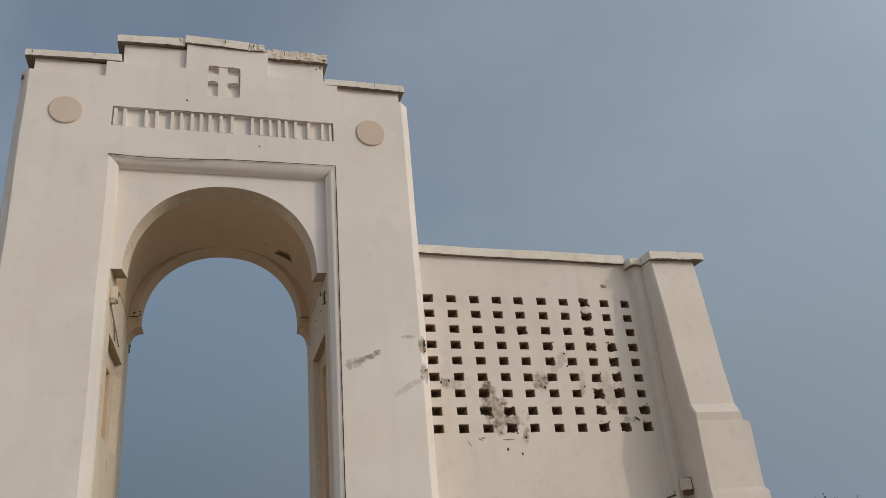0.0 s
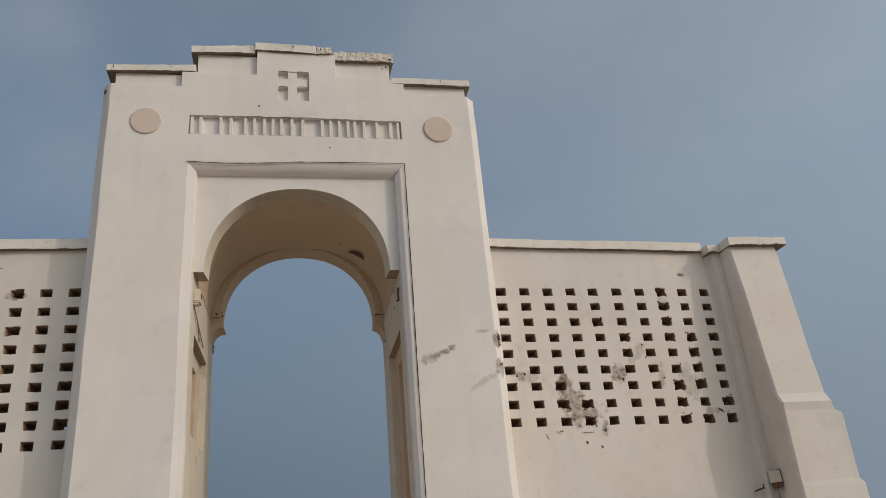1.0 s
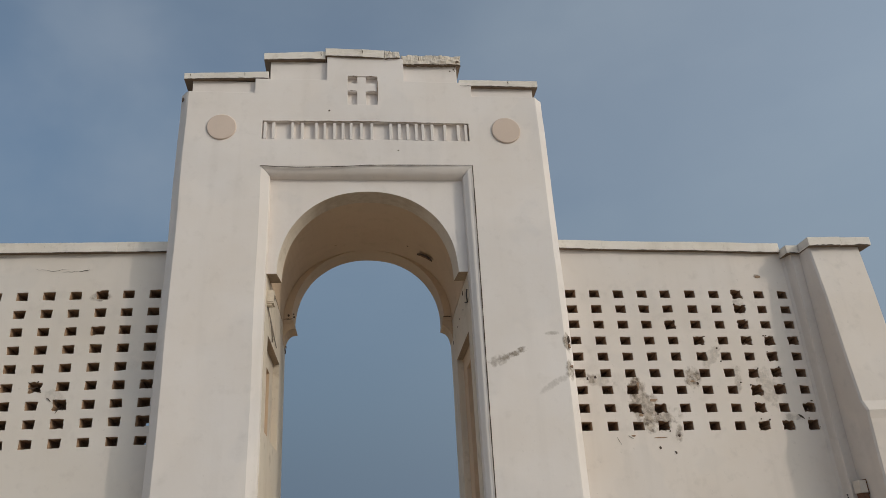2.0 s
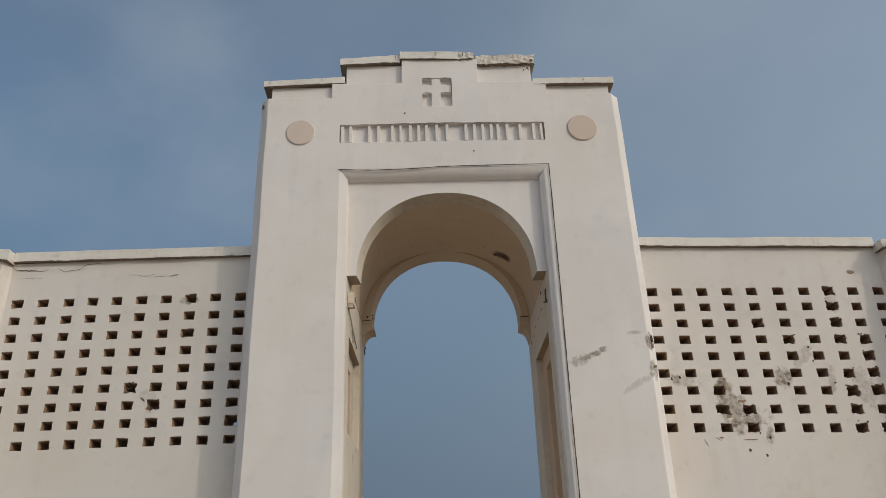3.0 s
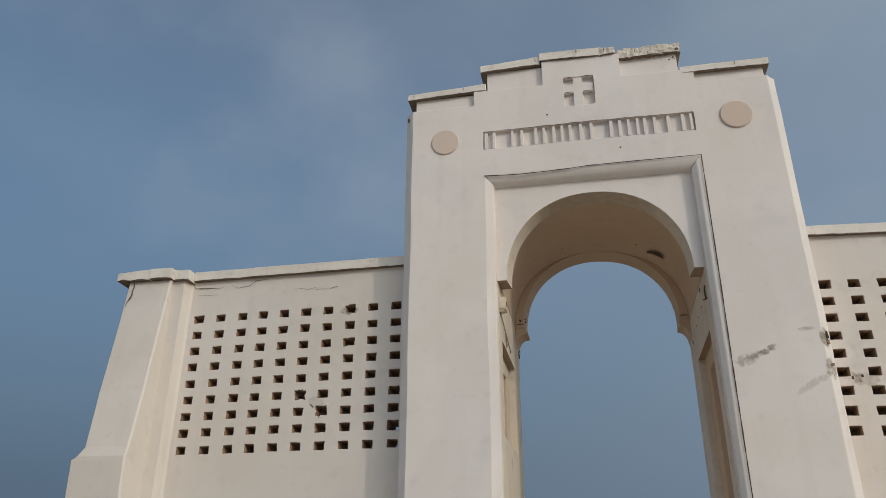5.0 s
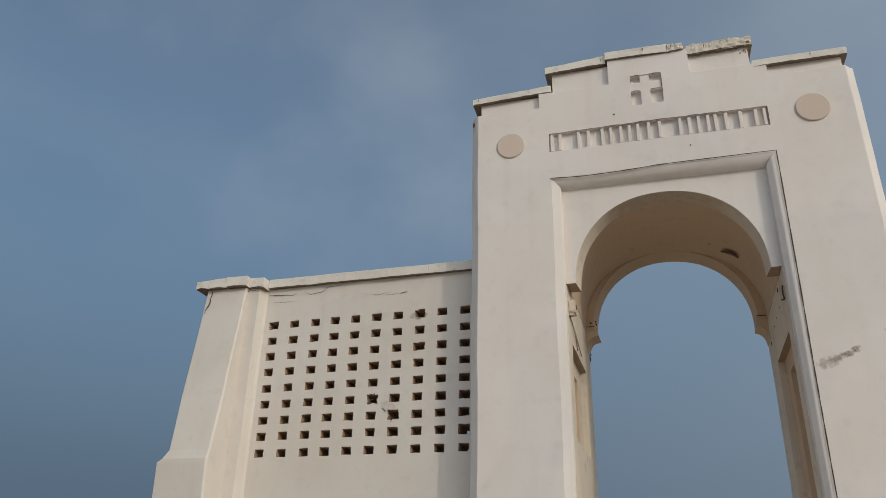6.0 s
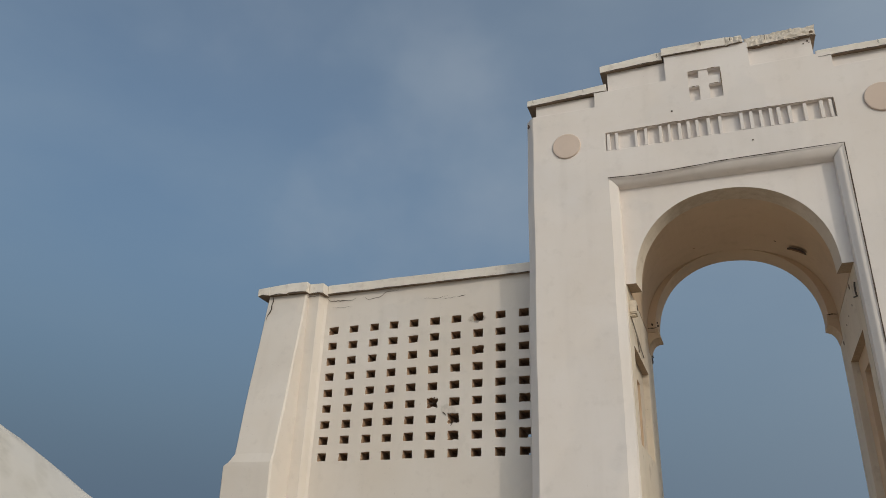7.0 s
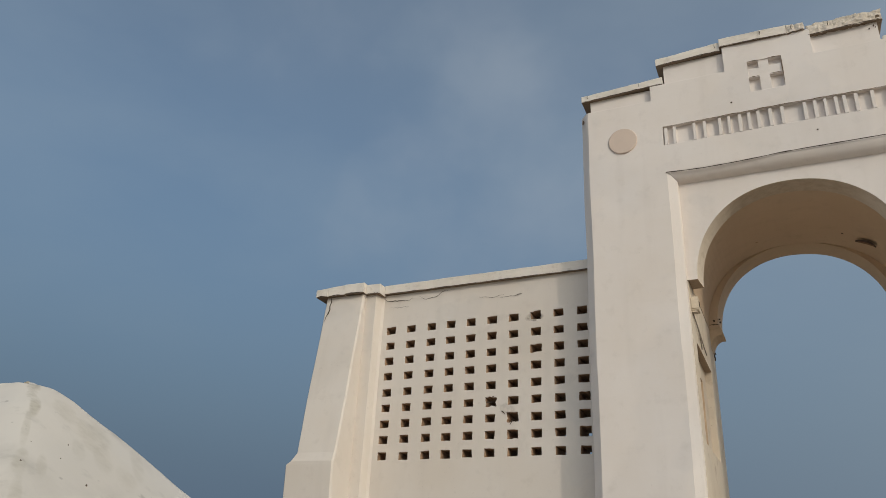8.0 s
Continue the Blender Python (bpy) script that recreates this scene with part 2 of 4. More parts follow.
M_CAP = plaster("dirty_whitewash", colour=(0.625, 0.59, 0.545), dirt=(0.40, 0.375, 0.34), amount=0.95, bump=0.12, grain=1.5, soft=0.08, patch_tones=((0.34, 0.305, 0.245), (0.46, 0.425, 0.36)), stains_shade=[
    ((-1.815, -6.500, 1.92), HIP, 0.10, 0.017, 0.9),
    ((-1.735, -6.545, 1.87), HIP, 0.07, 0.013, 0.8),
    ((-1.647, -6.619, 1.805), HIP, 0.12, 0.009, 0.35),
    ((-1.545, -6.690, 1.73), HIP, 0.07, 0.016, 0.55),
    ((-1.46, -6.748, 1.67), HIP, 0.09, 0.012, 0.45),
    ((-1.755, -6.455, 1.873), HIP, 0.06, 0.035, 0.32),
    ((-1.705, -6.408, 1.828), HIP, 0.10, 0.05, 0.34),
    ((-1.635, -6.430, 1.771), HIP, 0.08, 0.028, 0.26),
    ((-1.633, -6.499, 1.778), HIP, 0.06, 0.018, 0.26),
    ((-1.592, -6.401, 1.73), HIP, 0.07, 0.03, 0.24),
    ((-1.67, -6.303, 1.782), HIP, 0.12, 0.02, 0.24),
    ((-1.541, -6.648, 1.72), HIP, 0.06, 0.012, 0.3)])
M_GRIT = plain("olive_mortar", (0.29, 0.255, 0.19), 0.95, scale=70, spread=0.45)
M_SAND = plain("beach_sand", (0.35, 0.29, 0.222), 0.95, scale=3.0, spread=0.25)
M_BOX = plain("faded_beige_plastic", (0.64, 0.55, 0.44), 0.6, spread=0.2)
M_LAMP = plain("dusty_cream_enamel", (0.68, 0.61, 0.53), 0.6, spread=0.15)
M_RUST = plain("flaking_rust", (0.17, 0.085, 0.05), 0.85, 0.2, spread=0.5, scale=50)
M_WIRE = plain("old_cable", (0.30, 0.26, 0.22), 0.6, spread=0.3)
M_METAL = plain("rusty_dark_metal", (0.10, 0.085, 0.075), 0.6, 0.6, spread=0.4)
M_BARK = plain("grey_bark", (0.14, 0.11, 0.085), 0.9, scale=20, spread=0.4)
M_LEAF = plain("dull_green_leaves", (0.055, 0.085, 0.035), 0.6, scale=3.0, spread=0.5, bump=0.0)


# ---- mesh helpers ----
def empty(name, place, label, category, group=""):
    e = new(name)
    e.empty_display_size = 0.3
    e.location = place
    return tagged(e, label, category, group)


def wobble(v, amp):
    """Hand-trowelled unevenness, the same for all that touches."""
    p = Vector(v)
    a = noise.noise_vector(p * 0.9) * amp + noise.noise_vector(p * 4.3 + Vector((7, 3, 1))) * (amp * 0.45)
    return p + a


def part(name, verts, faces, material, parent, label="", amp=0.006, smooth=False, kind="", ragged=0.0):
    """One mesh, in world coordinates, under its thing."""
    bm = bmesh.new()
    vs = [bm.verts.new(wobble(v, amp) if amp else v) for v in verts]
    if ragged:
        for v in vs:
            v.co += noise.noise_vector(v.co * 13.0) * ragged
    for f in faces:
        if len(set(f)) > 2:
            try:
                bm.faces.new([vs[i] for i in dict.fromkeys(f)])
            except ValueError:
                pass
    bmesh.ops.recalc_face_normals(bm, faces=bm.faces)
    for f in bm.faces:
        f.smooth = smooth
    me = bpy.data.meshes.new(name)
    bm.to_mesh(me)
    bm.free()
    me.materials.append(material)
    ob = new(name, me)
    if parent:
        ob.parent = parent
        ob.matrix_parent_inverse = Matrix() if parent.parent else Matrix.Translation(parent.location).inverted()
    return tagged(ob, label, "", "", kind)


class Shape:
    """Collects welded corners and faces."""

    def __init__(self):
        self.verts, self.faces, self.at = [], [], {}

    def v(self, p):
        k = tuple(round(c, 5) for c in p)
        if k not in self.at:
            self.at[k] = len(self.verts)
            self.verts.append(tuple(p))
        return self.at[k]

    def face(self, *ps):
        self.faces.append([self.v(p) for p in ps])

    def box(self, a, b, cut=0.25):
        """A box from corner a to corner b, its long sides cut into steps."""
        steps = []
        for i in range(3):
            k = max(1, round(abs(b[i] - a[i]) / cut))
            steps.append([a[i] + (b[i] - a[i]) * j / k for j in range(k + 1)])
        for ax in range(3):
            u, w = [i for i in range(3) if i != ax]
            for side in (a[ax], b[ax]):
                for u0, u1 in zip(steps[u], steps[u][1:]):
                    for w0, w1 in zip(steps[w], steps[w][1:]):
                        q = []
                        for uu, ww in ((u0, w0), (u1, w0), (u1, w1), (u0, w1)):
                            c = [0, 0, 0]
                            c[ax], c[u], c[w] = side, uu, ww
                            q.append(tuple(c))
                        self.face(*q)


def breaks(values, step):
    vals = sorted(set(round(v, 4) for v in values))
    out = []
    for a, b in zip(vals, vals[1:]):
        k = max(1, round((b - a) / step))
        out += [a + (b - a) * i / k for i in range(k)]
    return out + [vals[-1]]


def relief(us, vs, depth, back, place):
    """A block whose front steps to the depth given for each cell; None leaves the cell open. place maps (u, depth, v) to the world."""
    s = Shape()
    nu, nv = len(us) - 1, len(vs) - 1
    d = [[depth((us[i] + us[i + 1]) / 2, (vs[j] + vs[j + 1]) / 2) for j in range(nv)] for i in range(nu)]

    def get(i, j):
        k = d[i][j] if 0 <= i < nu and 0 <= j < nv else None
        return back if k is None else k

    for i in range(nu):
        for j in range(nv):
            u0, u1, v0, v1 = us[i], us[i + 1], vs[j], vs[j + 1]
            f = d[i][j]
            if f is None:
                continue
            s.face(place(u0, f, v0), place(u1, f, v0), place(u1, f, v1), place(u0, f, v1))
            s.face(place(u0, back, v0), place(u1, back, v0), place(u1, back, v1), place(u0, back, v1))
            for (a, b), (p, q) in (((i - 1, j), ((u0, v0), (u0, v1))), ((i + 1, j), ((u1, v0), (u1, v1))),
                                   ((i, j - 1), ((u0, v0), (u1, v0))), ((i, j + 1), ((u0, v1), (u1, v1)))):
                g = get(a, b)
                if g > f + 1e-6:
                    s.face(place(p[0], f, p[1]), place(q[0], f, q[1]), place(q[0], g, q[1]), place(p[0], g, p[1]))
    return s


def ribbon(pts, width, lift, up, taper=True):
    """A jagged strip along pts, tapering to its ends; up is the way that it faces."""
    s = Shape()
    up = Vector(up)
    last = None
    for i, p in enumerate(pts):
        p = Vector(p)
        d = (Vector(pts[min(i + 1, len(pts) - 1)]) - Vector(pts[max(i - 1, 0)])).normalized()
        side = d.cross(up).normalized()
        w = width * ((0.15 + math.sin(math.pi * (i + 0.3) / (len(pts) - 0.4))) if taper else 1.0) * random.uniform(0.6, 1.3) / 2
        pair = (tuple(p + side * w + up * lift), tuple(p - side * w + up * lift))
        if last:
            s.face(last[0], pair[0], pair[1], last[1])
        last = pair
    return s


def chip(name, centre, size, normal_axis, lift, parent, material, label=""):
    """A small ragged scar in the plaster; a thin flake with a sloping rim."""
    s = Shape()
    n = 11
    rim, top = [], []
    u, w = [i for i in range(3) if i != normal_axis]
    for i in range(n):
        a = 2 * math.pi * i / n
        k = random.uniform(0.6, 1.1)
        for ring, scale, h in ((rim, 1.0, 0.0), (top, 0.8, lift)):
            p = list(centre)
            p[u] += math.cos(a) * size[0] * k * scale
            p[w] += math.sin(a) * size[1] * k * scale
            p[normal_axis] += h
            ring.append(tuple(p))
    s.faces.append([s.v(p) for p in top])
    for i in range(n):
        s.face(rim[i], rim[(i + 1) % n], top[(i + 1) % n], top[i])
    return part(name, s.verts, s.faces, material, parent, label, amp=0)


# ---- ground ----
def build_ground():
    s = Shape()
    g = [-3000, -300, -60, -20, -8, 0, 8, 20, 60, 300, 3000]
    for x0, x1 in zip(g, g[1:]):
        for y0, y1 in zip(g, g[1:]):
            s.face((x0, y0, 0), (x1, y0, 0), (x1, y1, 0), (x0, y1, 0))
    tagged(part("ground", s.verts, s.faces, M_SAND, None, amp=0), "pale trodden beach sand, dry and flat", "ground", kind="structure")


build_ground()

# ---- the arched gateway ----
HALF = 2.15       # half the gate's width
BACK = 2.20        # depth of the gate
FX, FZ = 1.19, 5.955   # opening in the front face
PY = 0.13          # the arch panel lies this far behind the face


NICHE = [1.04, 3.17, 3.90]   # levels of the niches in the jambs


def gate_depth(x, z):
    if abs(x) < FX and z < FZ:
        return None
    if z > 7.47:
        return None
    if -0.47 < x < 0.45 and z > 6.78:
        if -0.222 < x < 0.13 and 6.787 < z < 7.195:
            # sunk shield with a cross left standing a little behind the face
            return 0.010 if -0.112 < x < -0.004 or 6.98 < z < 7.097 else 0.058
        return 0.0
    if z > 7.135:
        return 0.055 if -1.14 < x < 1.112 and z < 7.425 else None
    if z > 6.935:
        if -1.304 < x < 1.268:
            return 0.0
        return 0.055 if -2.028 < x < 2.04 and z < 7.125 else None
    if abs(x) < 1.2 and 6.304 < z < 6.548:
        return 0.05
    return 0.0


def build_gate():
    g = empty("memorial_gateway", (0, 0.9, 0), "tall whitewashed plaster arched gateway with a stepped parapet and pale roundels", "monument")
    corner = [2.055, 2.08, 2.108, 2.132, HALF]
    us = breaks([-x for x in corner] + corner + [-FX, FX, -1.2, 1.2, -0.47, 0.45, -1.14, 1.112, -1.304, 1.268, -2.028, 2.04, -0.222, -0.112, -0.004, 0.13], 0.14)
    vs = breaks([0, FZ, 6.304, 6.60, 6.70, 6.548, 6.787, 6.98, 7.097, 7.135, 7.195, 6.935, 7.125, 7.425, 7.47] + NICHE, 0.14)

    def place(x, y, z):
        # chamfered upright corners with a wavering, worn edge
        if y == 0.0 and abs(x) > 2.045 and z < 6.94:
            w = noise.noise(Vector((math.copysign(3.0, x), 0.5, z * 1.7))) * 0.020 + noise.noise(Vector((math.copysign(5.0, x), 1.5, z * 6.5))) * 0.009
            k = min(1.0, (abs(x) - 2.045) / (HALF - 2.045))
            soft = 0.10 * max(0.0, k - 0.12) / 0.88
            y = soft + w * math.sin(math.pi * min(1.0, k * 1.15)) * 0.8
            y = max(0.0, y)
        return (x, y, z)

    s = relief(us, vs, gate_depth, BACK, place)
    # the reveals stay open where the niches of the jambs go in
    kept = []
    for f in s.faces:
        q = [s.verts[i] for i in f]
        z = sum(p[2] for p in q) / len(q)
        if all(abs(abs(p[0]) - FX) < 1e-3 for p in q) and (NICHE[0] if q[0][0] > 0 else NICHE[1]) < z < NICHE[2]:
            continue
        kept.append(f)
    part("gate_body", s.verts, kept, M_GATE, g, amp=0.007)
    # rounded lower corners of the shield
    for cx, sx in ((-0.222, 1), (0.13, -1)):
        s = Shape()
        r = 0.045
        arc = [(cx + sx * (r - r * math.sin(a)), 6.787 + r - r * math.cos(a)) for a in [math.pi / 2 * i / 6 for i in range(7)]]
        loop = [(cx - sx * 0.004, 6.783)] + arc
        for y in (0.003, 0.075):
            s.faces.append([s.v((x, y, z)) for x, z in loop])
        for p, q in zip(loop, loop[1:] + loop[:1]):
            s.face((p[0], 0.003, p[1]), (q[0], 0.003, q[1]), (q[0], 0.075, q[1]), (p[0], 0.075, p[1]))
        part("shield_corner", s.verts, s.faces, M_GATE, g, amp=0.003)

    # rounded moulding with a thin inner fillet round the opening: left, right and top
    prof = [(0.0, -0.0028), (0.004, -0.003), (0.036, -0.002), (0.044, 0.002), (0.052, 0.008), (0.078, 0.029), (0.082, 0.033), (0.091, 0.034), (0.094, 0.042), (0.096, PY), (0.098, 0.24), (0.0, 0.24)]
    head = [(0.0, -0.0030), (0.004, -0.0025), (0.020, 0.004), (0.040, 0.017), (0.060, 0.033), (0.076, 0.053), (0.087, 0.077), (0.093, 0.100), (0.096, PY), (0.098, 0.24), (0.0, 0.24)]
    zs = breaks([0, FZ], 0.2)

    def outer_edge(z):
        # the frame's outer line runs in a little towards its foot
        return float(np.interp(z, [1.9, 2.3, 3.6, 4.5, 5.95], [1.176, 1.178, 1.186, 1.192, 1.192]))

    for side in (-1, 1):
        s = Shape()
        shape = prof if side > 0 else [(w, max(y, 0.002 + w * 0.38)) for w, y in prof]

        def at(w, y, z):
            x = FX + 0.002 - w
            if side > 0:
                o = outer_edge(z)
                x = o - w * (o - FX + 0.094) / 0.096
            return (side * x, y + 0.002, min(z, FZ - w * 1.22))

        for (w0, y0), (w1, y1) in zip(shape, shape[1:]):
            for z0, z1 in zip(zs, zs[1:]):
                s.face(at(w0, y0, z0), at(w1, y1, z0), at(w1, y1, z1), at(w0, y0, z1))
        if side > 0:
            for z0, z1 in zip(zs, zs[1:]):
                s.face((FX + 0.003, 0.001, z0), at(0.0, 0.002, z0), at(0.0, 0.002, z1), (FX + 0.003, 0.001, z1))
        part("frame_moulding", s.verts, s.faces, M_GATE, g, amp=0.006, smooth=True)
    s = Shape()
    xs = breaks([-FX, FX], 0.2)
    for (w0, y0), (w1, y1) in zip(head, head[1:]):
        for x0, x1 in zip(xs, xs[1:]):
            def lim(x, w):
                m = FX - w
                return max(-m, min(m, x))
            s.face(*[(lim(x, w), y + 0.002, FZ + 0.002 - w * 1.22) for x, w, y in ((x0, w0, y0), (x1, w0, y0), (x1, w1, y1), (x0, w1, y1))])
    part("frame_moulding", s.verts, s.faces, M_GATE, g, amp=0.006, smooth=True)

    # two arched plates, front and rear, with a wider barrel vault between them; the passage runs a little askew
    SK = 0.015

    def skew(p):
        return (p[0] + SK * (p[1] - PY), p[1], p[2])

    def curve(half, spring, rise, low, n=44, power=2.12):
        pts = [(-half, low)] if low < spring - 1e-4 else []
        for i in range(n + 1):
            a = math.pi * (1 - i / n)
            c, sn = math.cos(a), math.sin(a)
            pts.append((half * math.copysign(abs(c) ** (2 / power), c), spring + rise * abs(sn) ** (2 / power)))
        return pts + ([(half, low)] if low < spring - 1e-4 else [])

    def outer(pts, wide, low, top):
        out = []
        for x, z in pts:
            if z <= 4.72:
                out.append((math.copysign(wide, x), max(z, low)))
            else:
                a = math.atan2(z - 4.715, x)
                c, sn = math.cos(a), math.sin(a)
                t = min(wide / max(abs(c), 1e-6), (top - 4.715) / max(sn, 1e-6))
                out.append((t * c, 4.715 + t * sn))
        return out

    def ring(name, inner_a, inner_b, ya, yb, wide, low, top, material, label, amp=0.006):
        s = Shape()
        for inner, y in ((inner_a, ya), (inner_b, yb)):
            o = outer(inner, wide, low, top)
            for i in range(len(inner) - 1):
                m0 = [(a + b) / 2 for a, b in zip(inner[i], o[i])]
                m1 = [(a + b) / 2 for a, b in zip(inner[i + 1], o[i + 1])]
                for (p, q, r, t) in ((inner[i], inner[i + 1], m1, m0), (m0, m1, o[i + 1], o[i])):
                    s.face(*[skew((v[0], y, v[1])) for v in (p, q, r, t)])
        k = max(1, round((yb - ya) / 0.2))
        for j in range(k):
            f0, f1 = j / k, (j + 1) / k

            def at(i, f):
                a, b = inner_a[i], inner_b[i]
                return skew((a[0] + (b[0] - a[0]) * f, ya + (yb - ya) * f, a[1] + (b[1] - a[1]) * f))

            for i in range(len(inner_a) - 1):
                s.face(at(i, f0), at(i + 1, f0), at(i + 1, f1), at(i, f1))
        oa, ob = outer(inner_a, wide, low, top), outer(inner_b, wide, low, top)
        for i in (0, len(inner_a) - 1):
            s.face(*[skew(v) for v in ((inner_a[i][0], ya, inner_a[i][1]), (inner_b[i][0], yb, inner_b[i][1]), (ob[i][0], yb, ob[i][1]), (oa[i][0], ya, oa[i][1]))])
        return part(name, s.verts, s.faces, material, g, label, amp=amp)

    front_a, front_b = curve(0.988, 4.709, 0.985, 4.695), curve(0.965, 4.715, 0.988, 4.70)
    rear_a, rear_b = curve(0.985, 4.715, 0.994, 4.70), curve(0.965, 4.715, 0.985, 4.70)
    barrel = curve(1.086, 4.715, 0.994, 4.70)
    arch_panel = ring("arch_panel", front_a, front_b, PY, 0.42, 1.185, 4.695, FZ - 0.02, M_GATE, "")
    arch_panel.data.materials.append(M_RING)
    # impost undersides get a brown that paints in their shade
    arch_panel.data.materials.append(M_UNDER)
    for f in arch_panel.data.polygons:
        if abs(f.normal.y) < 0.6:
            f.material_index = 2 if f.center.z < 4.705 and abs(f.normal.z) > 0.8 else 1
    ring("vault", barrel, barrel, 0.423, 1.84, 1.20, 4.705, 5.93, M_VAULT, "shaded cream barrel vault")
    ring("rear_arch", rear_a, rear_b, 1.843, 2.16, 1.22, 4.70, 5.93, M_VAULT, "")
    # hollow corbels under the rear arch
    for side in (-1, 1):
        s = Shape()
        lip = 0.025 if side < 0 else 0.0
        pr = [(0.968, 4.752), (0.958 - lip, 4.645), (0.958 - lip, 4.628), (0.985, 4.622), (1.02, 4.604), (1.05, 4.57), (1.072, 4.52), (1.086, 4.45), (1.18, 4.45), (1.18, 4.752)]
        ys = [1.85, 1.95, 2.05, 2.155]
        for (x0, z0), (x1, z1) in zip(pr, pr[1:] + pr[:1]):
            for y0, y1 in zip(ys, ys[1:]):
                s.face(*[skew(v) for v in ((side * x0, y0, z0), (side * x1, y0, z1), (side * x1, y1, z1), (side * x0, y1, z0))])
        for y in (ys[0], ys[-1]):
            s.faces.append([s.v(skew((side * x, y, z))) for x, z in pr])
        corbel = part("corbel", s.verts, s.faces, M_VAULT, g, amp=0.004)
        s = ribbon([skew((side * (0.966 + 0.118 * k / 8), 1.843, 4.754 + random.uniform(-0.004, 0.003))) for k in range(9)], 0.012, 0.009, (0, -1, 0))
        part("corbel_joint", s.verts, s.faces, M_CRACK, corbel, "dark joint over the corbel", amp=0.004)

    # jambs with niches sunk in two steps
    for side, low in ((-1, NICHE[1]), (1, NICHE[0])):
        o = (0.40, 1.58, low - 0.12, 4.09)
        i = (0.52, 1.26, low, NICHE[2])
        ys = breaks([PY + 0.02, 2.15] + list(o[:2]) + list(i[:2]), 0.2)
        zs = breaks([0, 4.698] + list(o[2:]) + list(i[2:]), 0.2)

        def depth(y, z):
            if i[0] < y < i[1] and i[2] < z < i[3]:
                return 0.21
            if o[0] < y < o[1] and o[2] < z < o[3]:
                return 0.075
            return 0.0

        s = relief(ys, zs, depth, 0.225, lambda y, d, z: skew((side * (1.09 + d), y, z)))
        # beside the niche the block is only as thick as the lining
        vv = []
        for x, y, z in s.verts:
            if abs(x) > 1.30 and not (i[0] - 0.05 < y < i[1] + 0.05 and i[2] - 0.05 < z < i[3] + 0.05):
                x = math.copysign(1.205, x)
            vv.append((x, y, z))
        jamb = part("jamb", vv, s.faces, M_JAMB, g, "tan plaster jamb with a stepped niche", amp=0.005)
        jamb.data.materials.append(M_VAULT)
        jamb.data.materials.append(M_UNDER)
        # deep niche faces take the vault's tone as painted shade
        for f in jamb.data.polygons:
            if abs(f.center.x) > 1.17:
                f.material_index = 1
            # niche heads: shade painted in brown
            elif abs(f.normal.z) > 0.8 and f.center.z > 3.9:
                f.material_index = 2

    # open groove where the moulding has parted from the face
    groove = [(-FX - 0.012, 0, FZ - 0.016), (-FX - 0.002, 0, FZ - 0.010), (-1.0, 0, FZ - 0.022), (-0.8, 0, FZ - 0.028), (-0.5, 0, FZ - 0.022), (-0.22, 0, FZ - 0.010), (-0.03, 0, FZ + 0.004),
              (0.3, 0, FZ + 0.008), (0.7, 0, FZ + 0.010), (1.0, 0, FZ + 0.012), (FX + 0.018, 0, FZ + 0.013), (FX + 0.017, 0, FZ - 0.3), (FX + 0.014, 0, 5.2), (FX + 0.009, 0, 4.4), (FX + 0.001, 0, 3.6), (FX - 0.005, 0, 2.8), (FX - 0.010, 0, 1.9)]
    fine = []
    for p, q in zip(groove, groove[1:]):
        k = max(1, round((Vector(q) - Vector(p)).length / 0.07))
        fine += [tuple(Vector(p).lerp(Vector(q), j / k)) for j in range(k)]
    s = ribbon(fine + [groove[-1]], 0.0110, 0.012, (0, -1, 0), taper=False)
    part("parting_groove", s.verts, s.faces, M_CRACK, g, "thin dark crack round the frame", amp=0.0)

    # cornice slabs of the stepped parapet: ends, undersides and tops at either end, roughness
    for x0, x1, b0, b1, t0, t1, rag in ((-2.125, -1.16, 7.112, 7.150, 7.192, 7.243, 0.004), (1.128, 2.104, 7.090, 7.088, 7.178, 7.178, 0.004), (-1.217, -0.492, 7.418, 7.440, 7.512, 7.556, 0.005),
                                        (0.425, 1.158, 7.392, 7.405, 7.530, 7.540, 0.014), (-0.492, 0.222, 7.474, 7.460, 7.584, 7.576, 0.005), (0.228, 0.408, 7.452, 7.470, 7.578, 7.560, 0.013)):
        s = Shape()
        broken = rag > 0.01
        face = -0.022 if -0.49 > x0 - 0.01 and x0 > -0.5 or 0.2 < x0 < 0.3 else 0.004
        cut = 0.018 if broken else 0.05
        n = max(2, round((x1 - x0) / cut))
        xs = [i / n for i in range(n + 1)]
        ys = [face, face + 0.02, face + 0.06, 0.2, 0.7, 1.4, BACK + 0.05]
        zs = [0.0, 0.2, 0.4, 0.6, 0.8, 1.0]

        def at(u, y, w):
            lo, hi = b0 + (b1 - b0) * u, t0 + (t1 - t0) * u
            if broken:
                # the top has crumbled into a ragged crest
                hi -= 0.022 * max(0.0, noise.noise(Vector((u * (x1 - x0) * 9.0, 0.7, x0)))) + 0.010 * abs(noise.noise(Vector((u * (x1 - x0) * 31.0, 2.7, x0))))
                lo += 0.012 * noise.noise(Vector((u * (x1 - x0) * 7.0, 5.2, x0)))
            p = Vector((x0 + (x1 - x0) * u, y, lo + (hi - lo) * w))
            return tuple(p + noise.noise_vector(p * 24.0) * rag + noise.noise_vector(p * 61.0) * rag * 0.5)

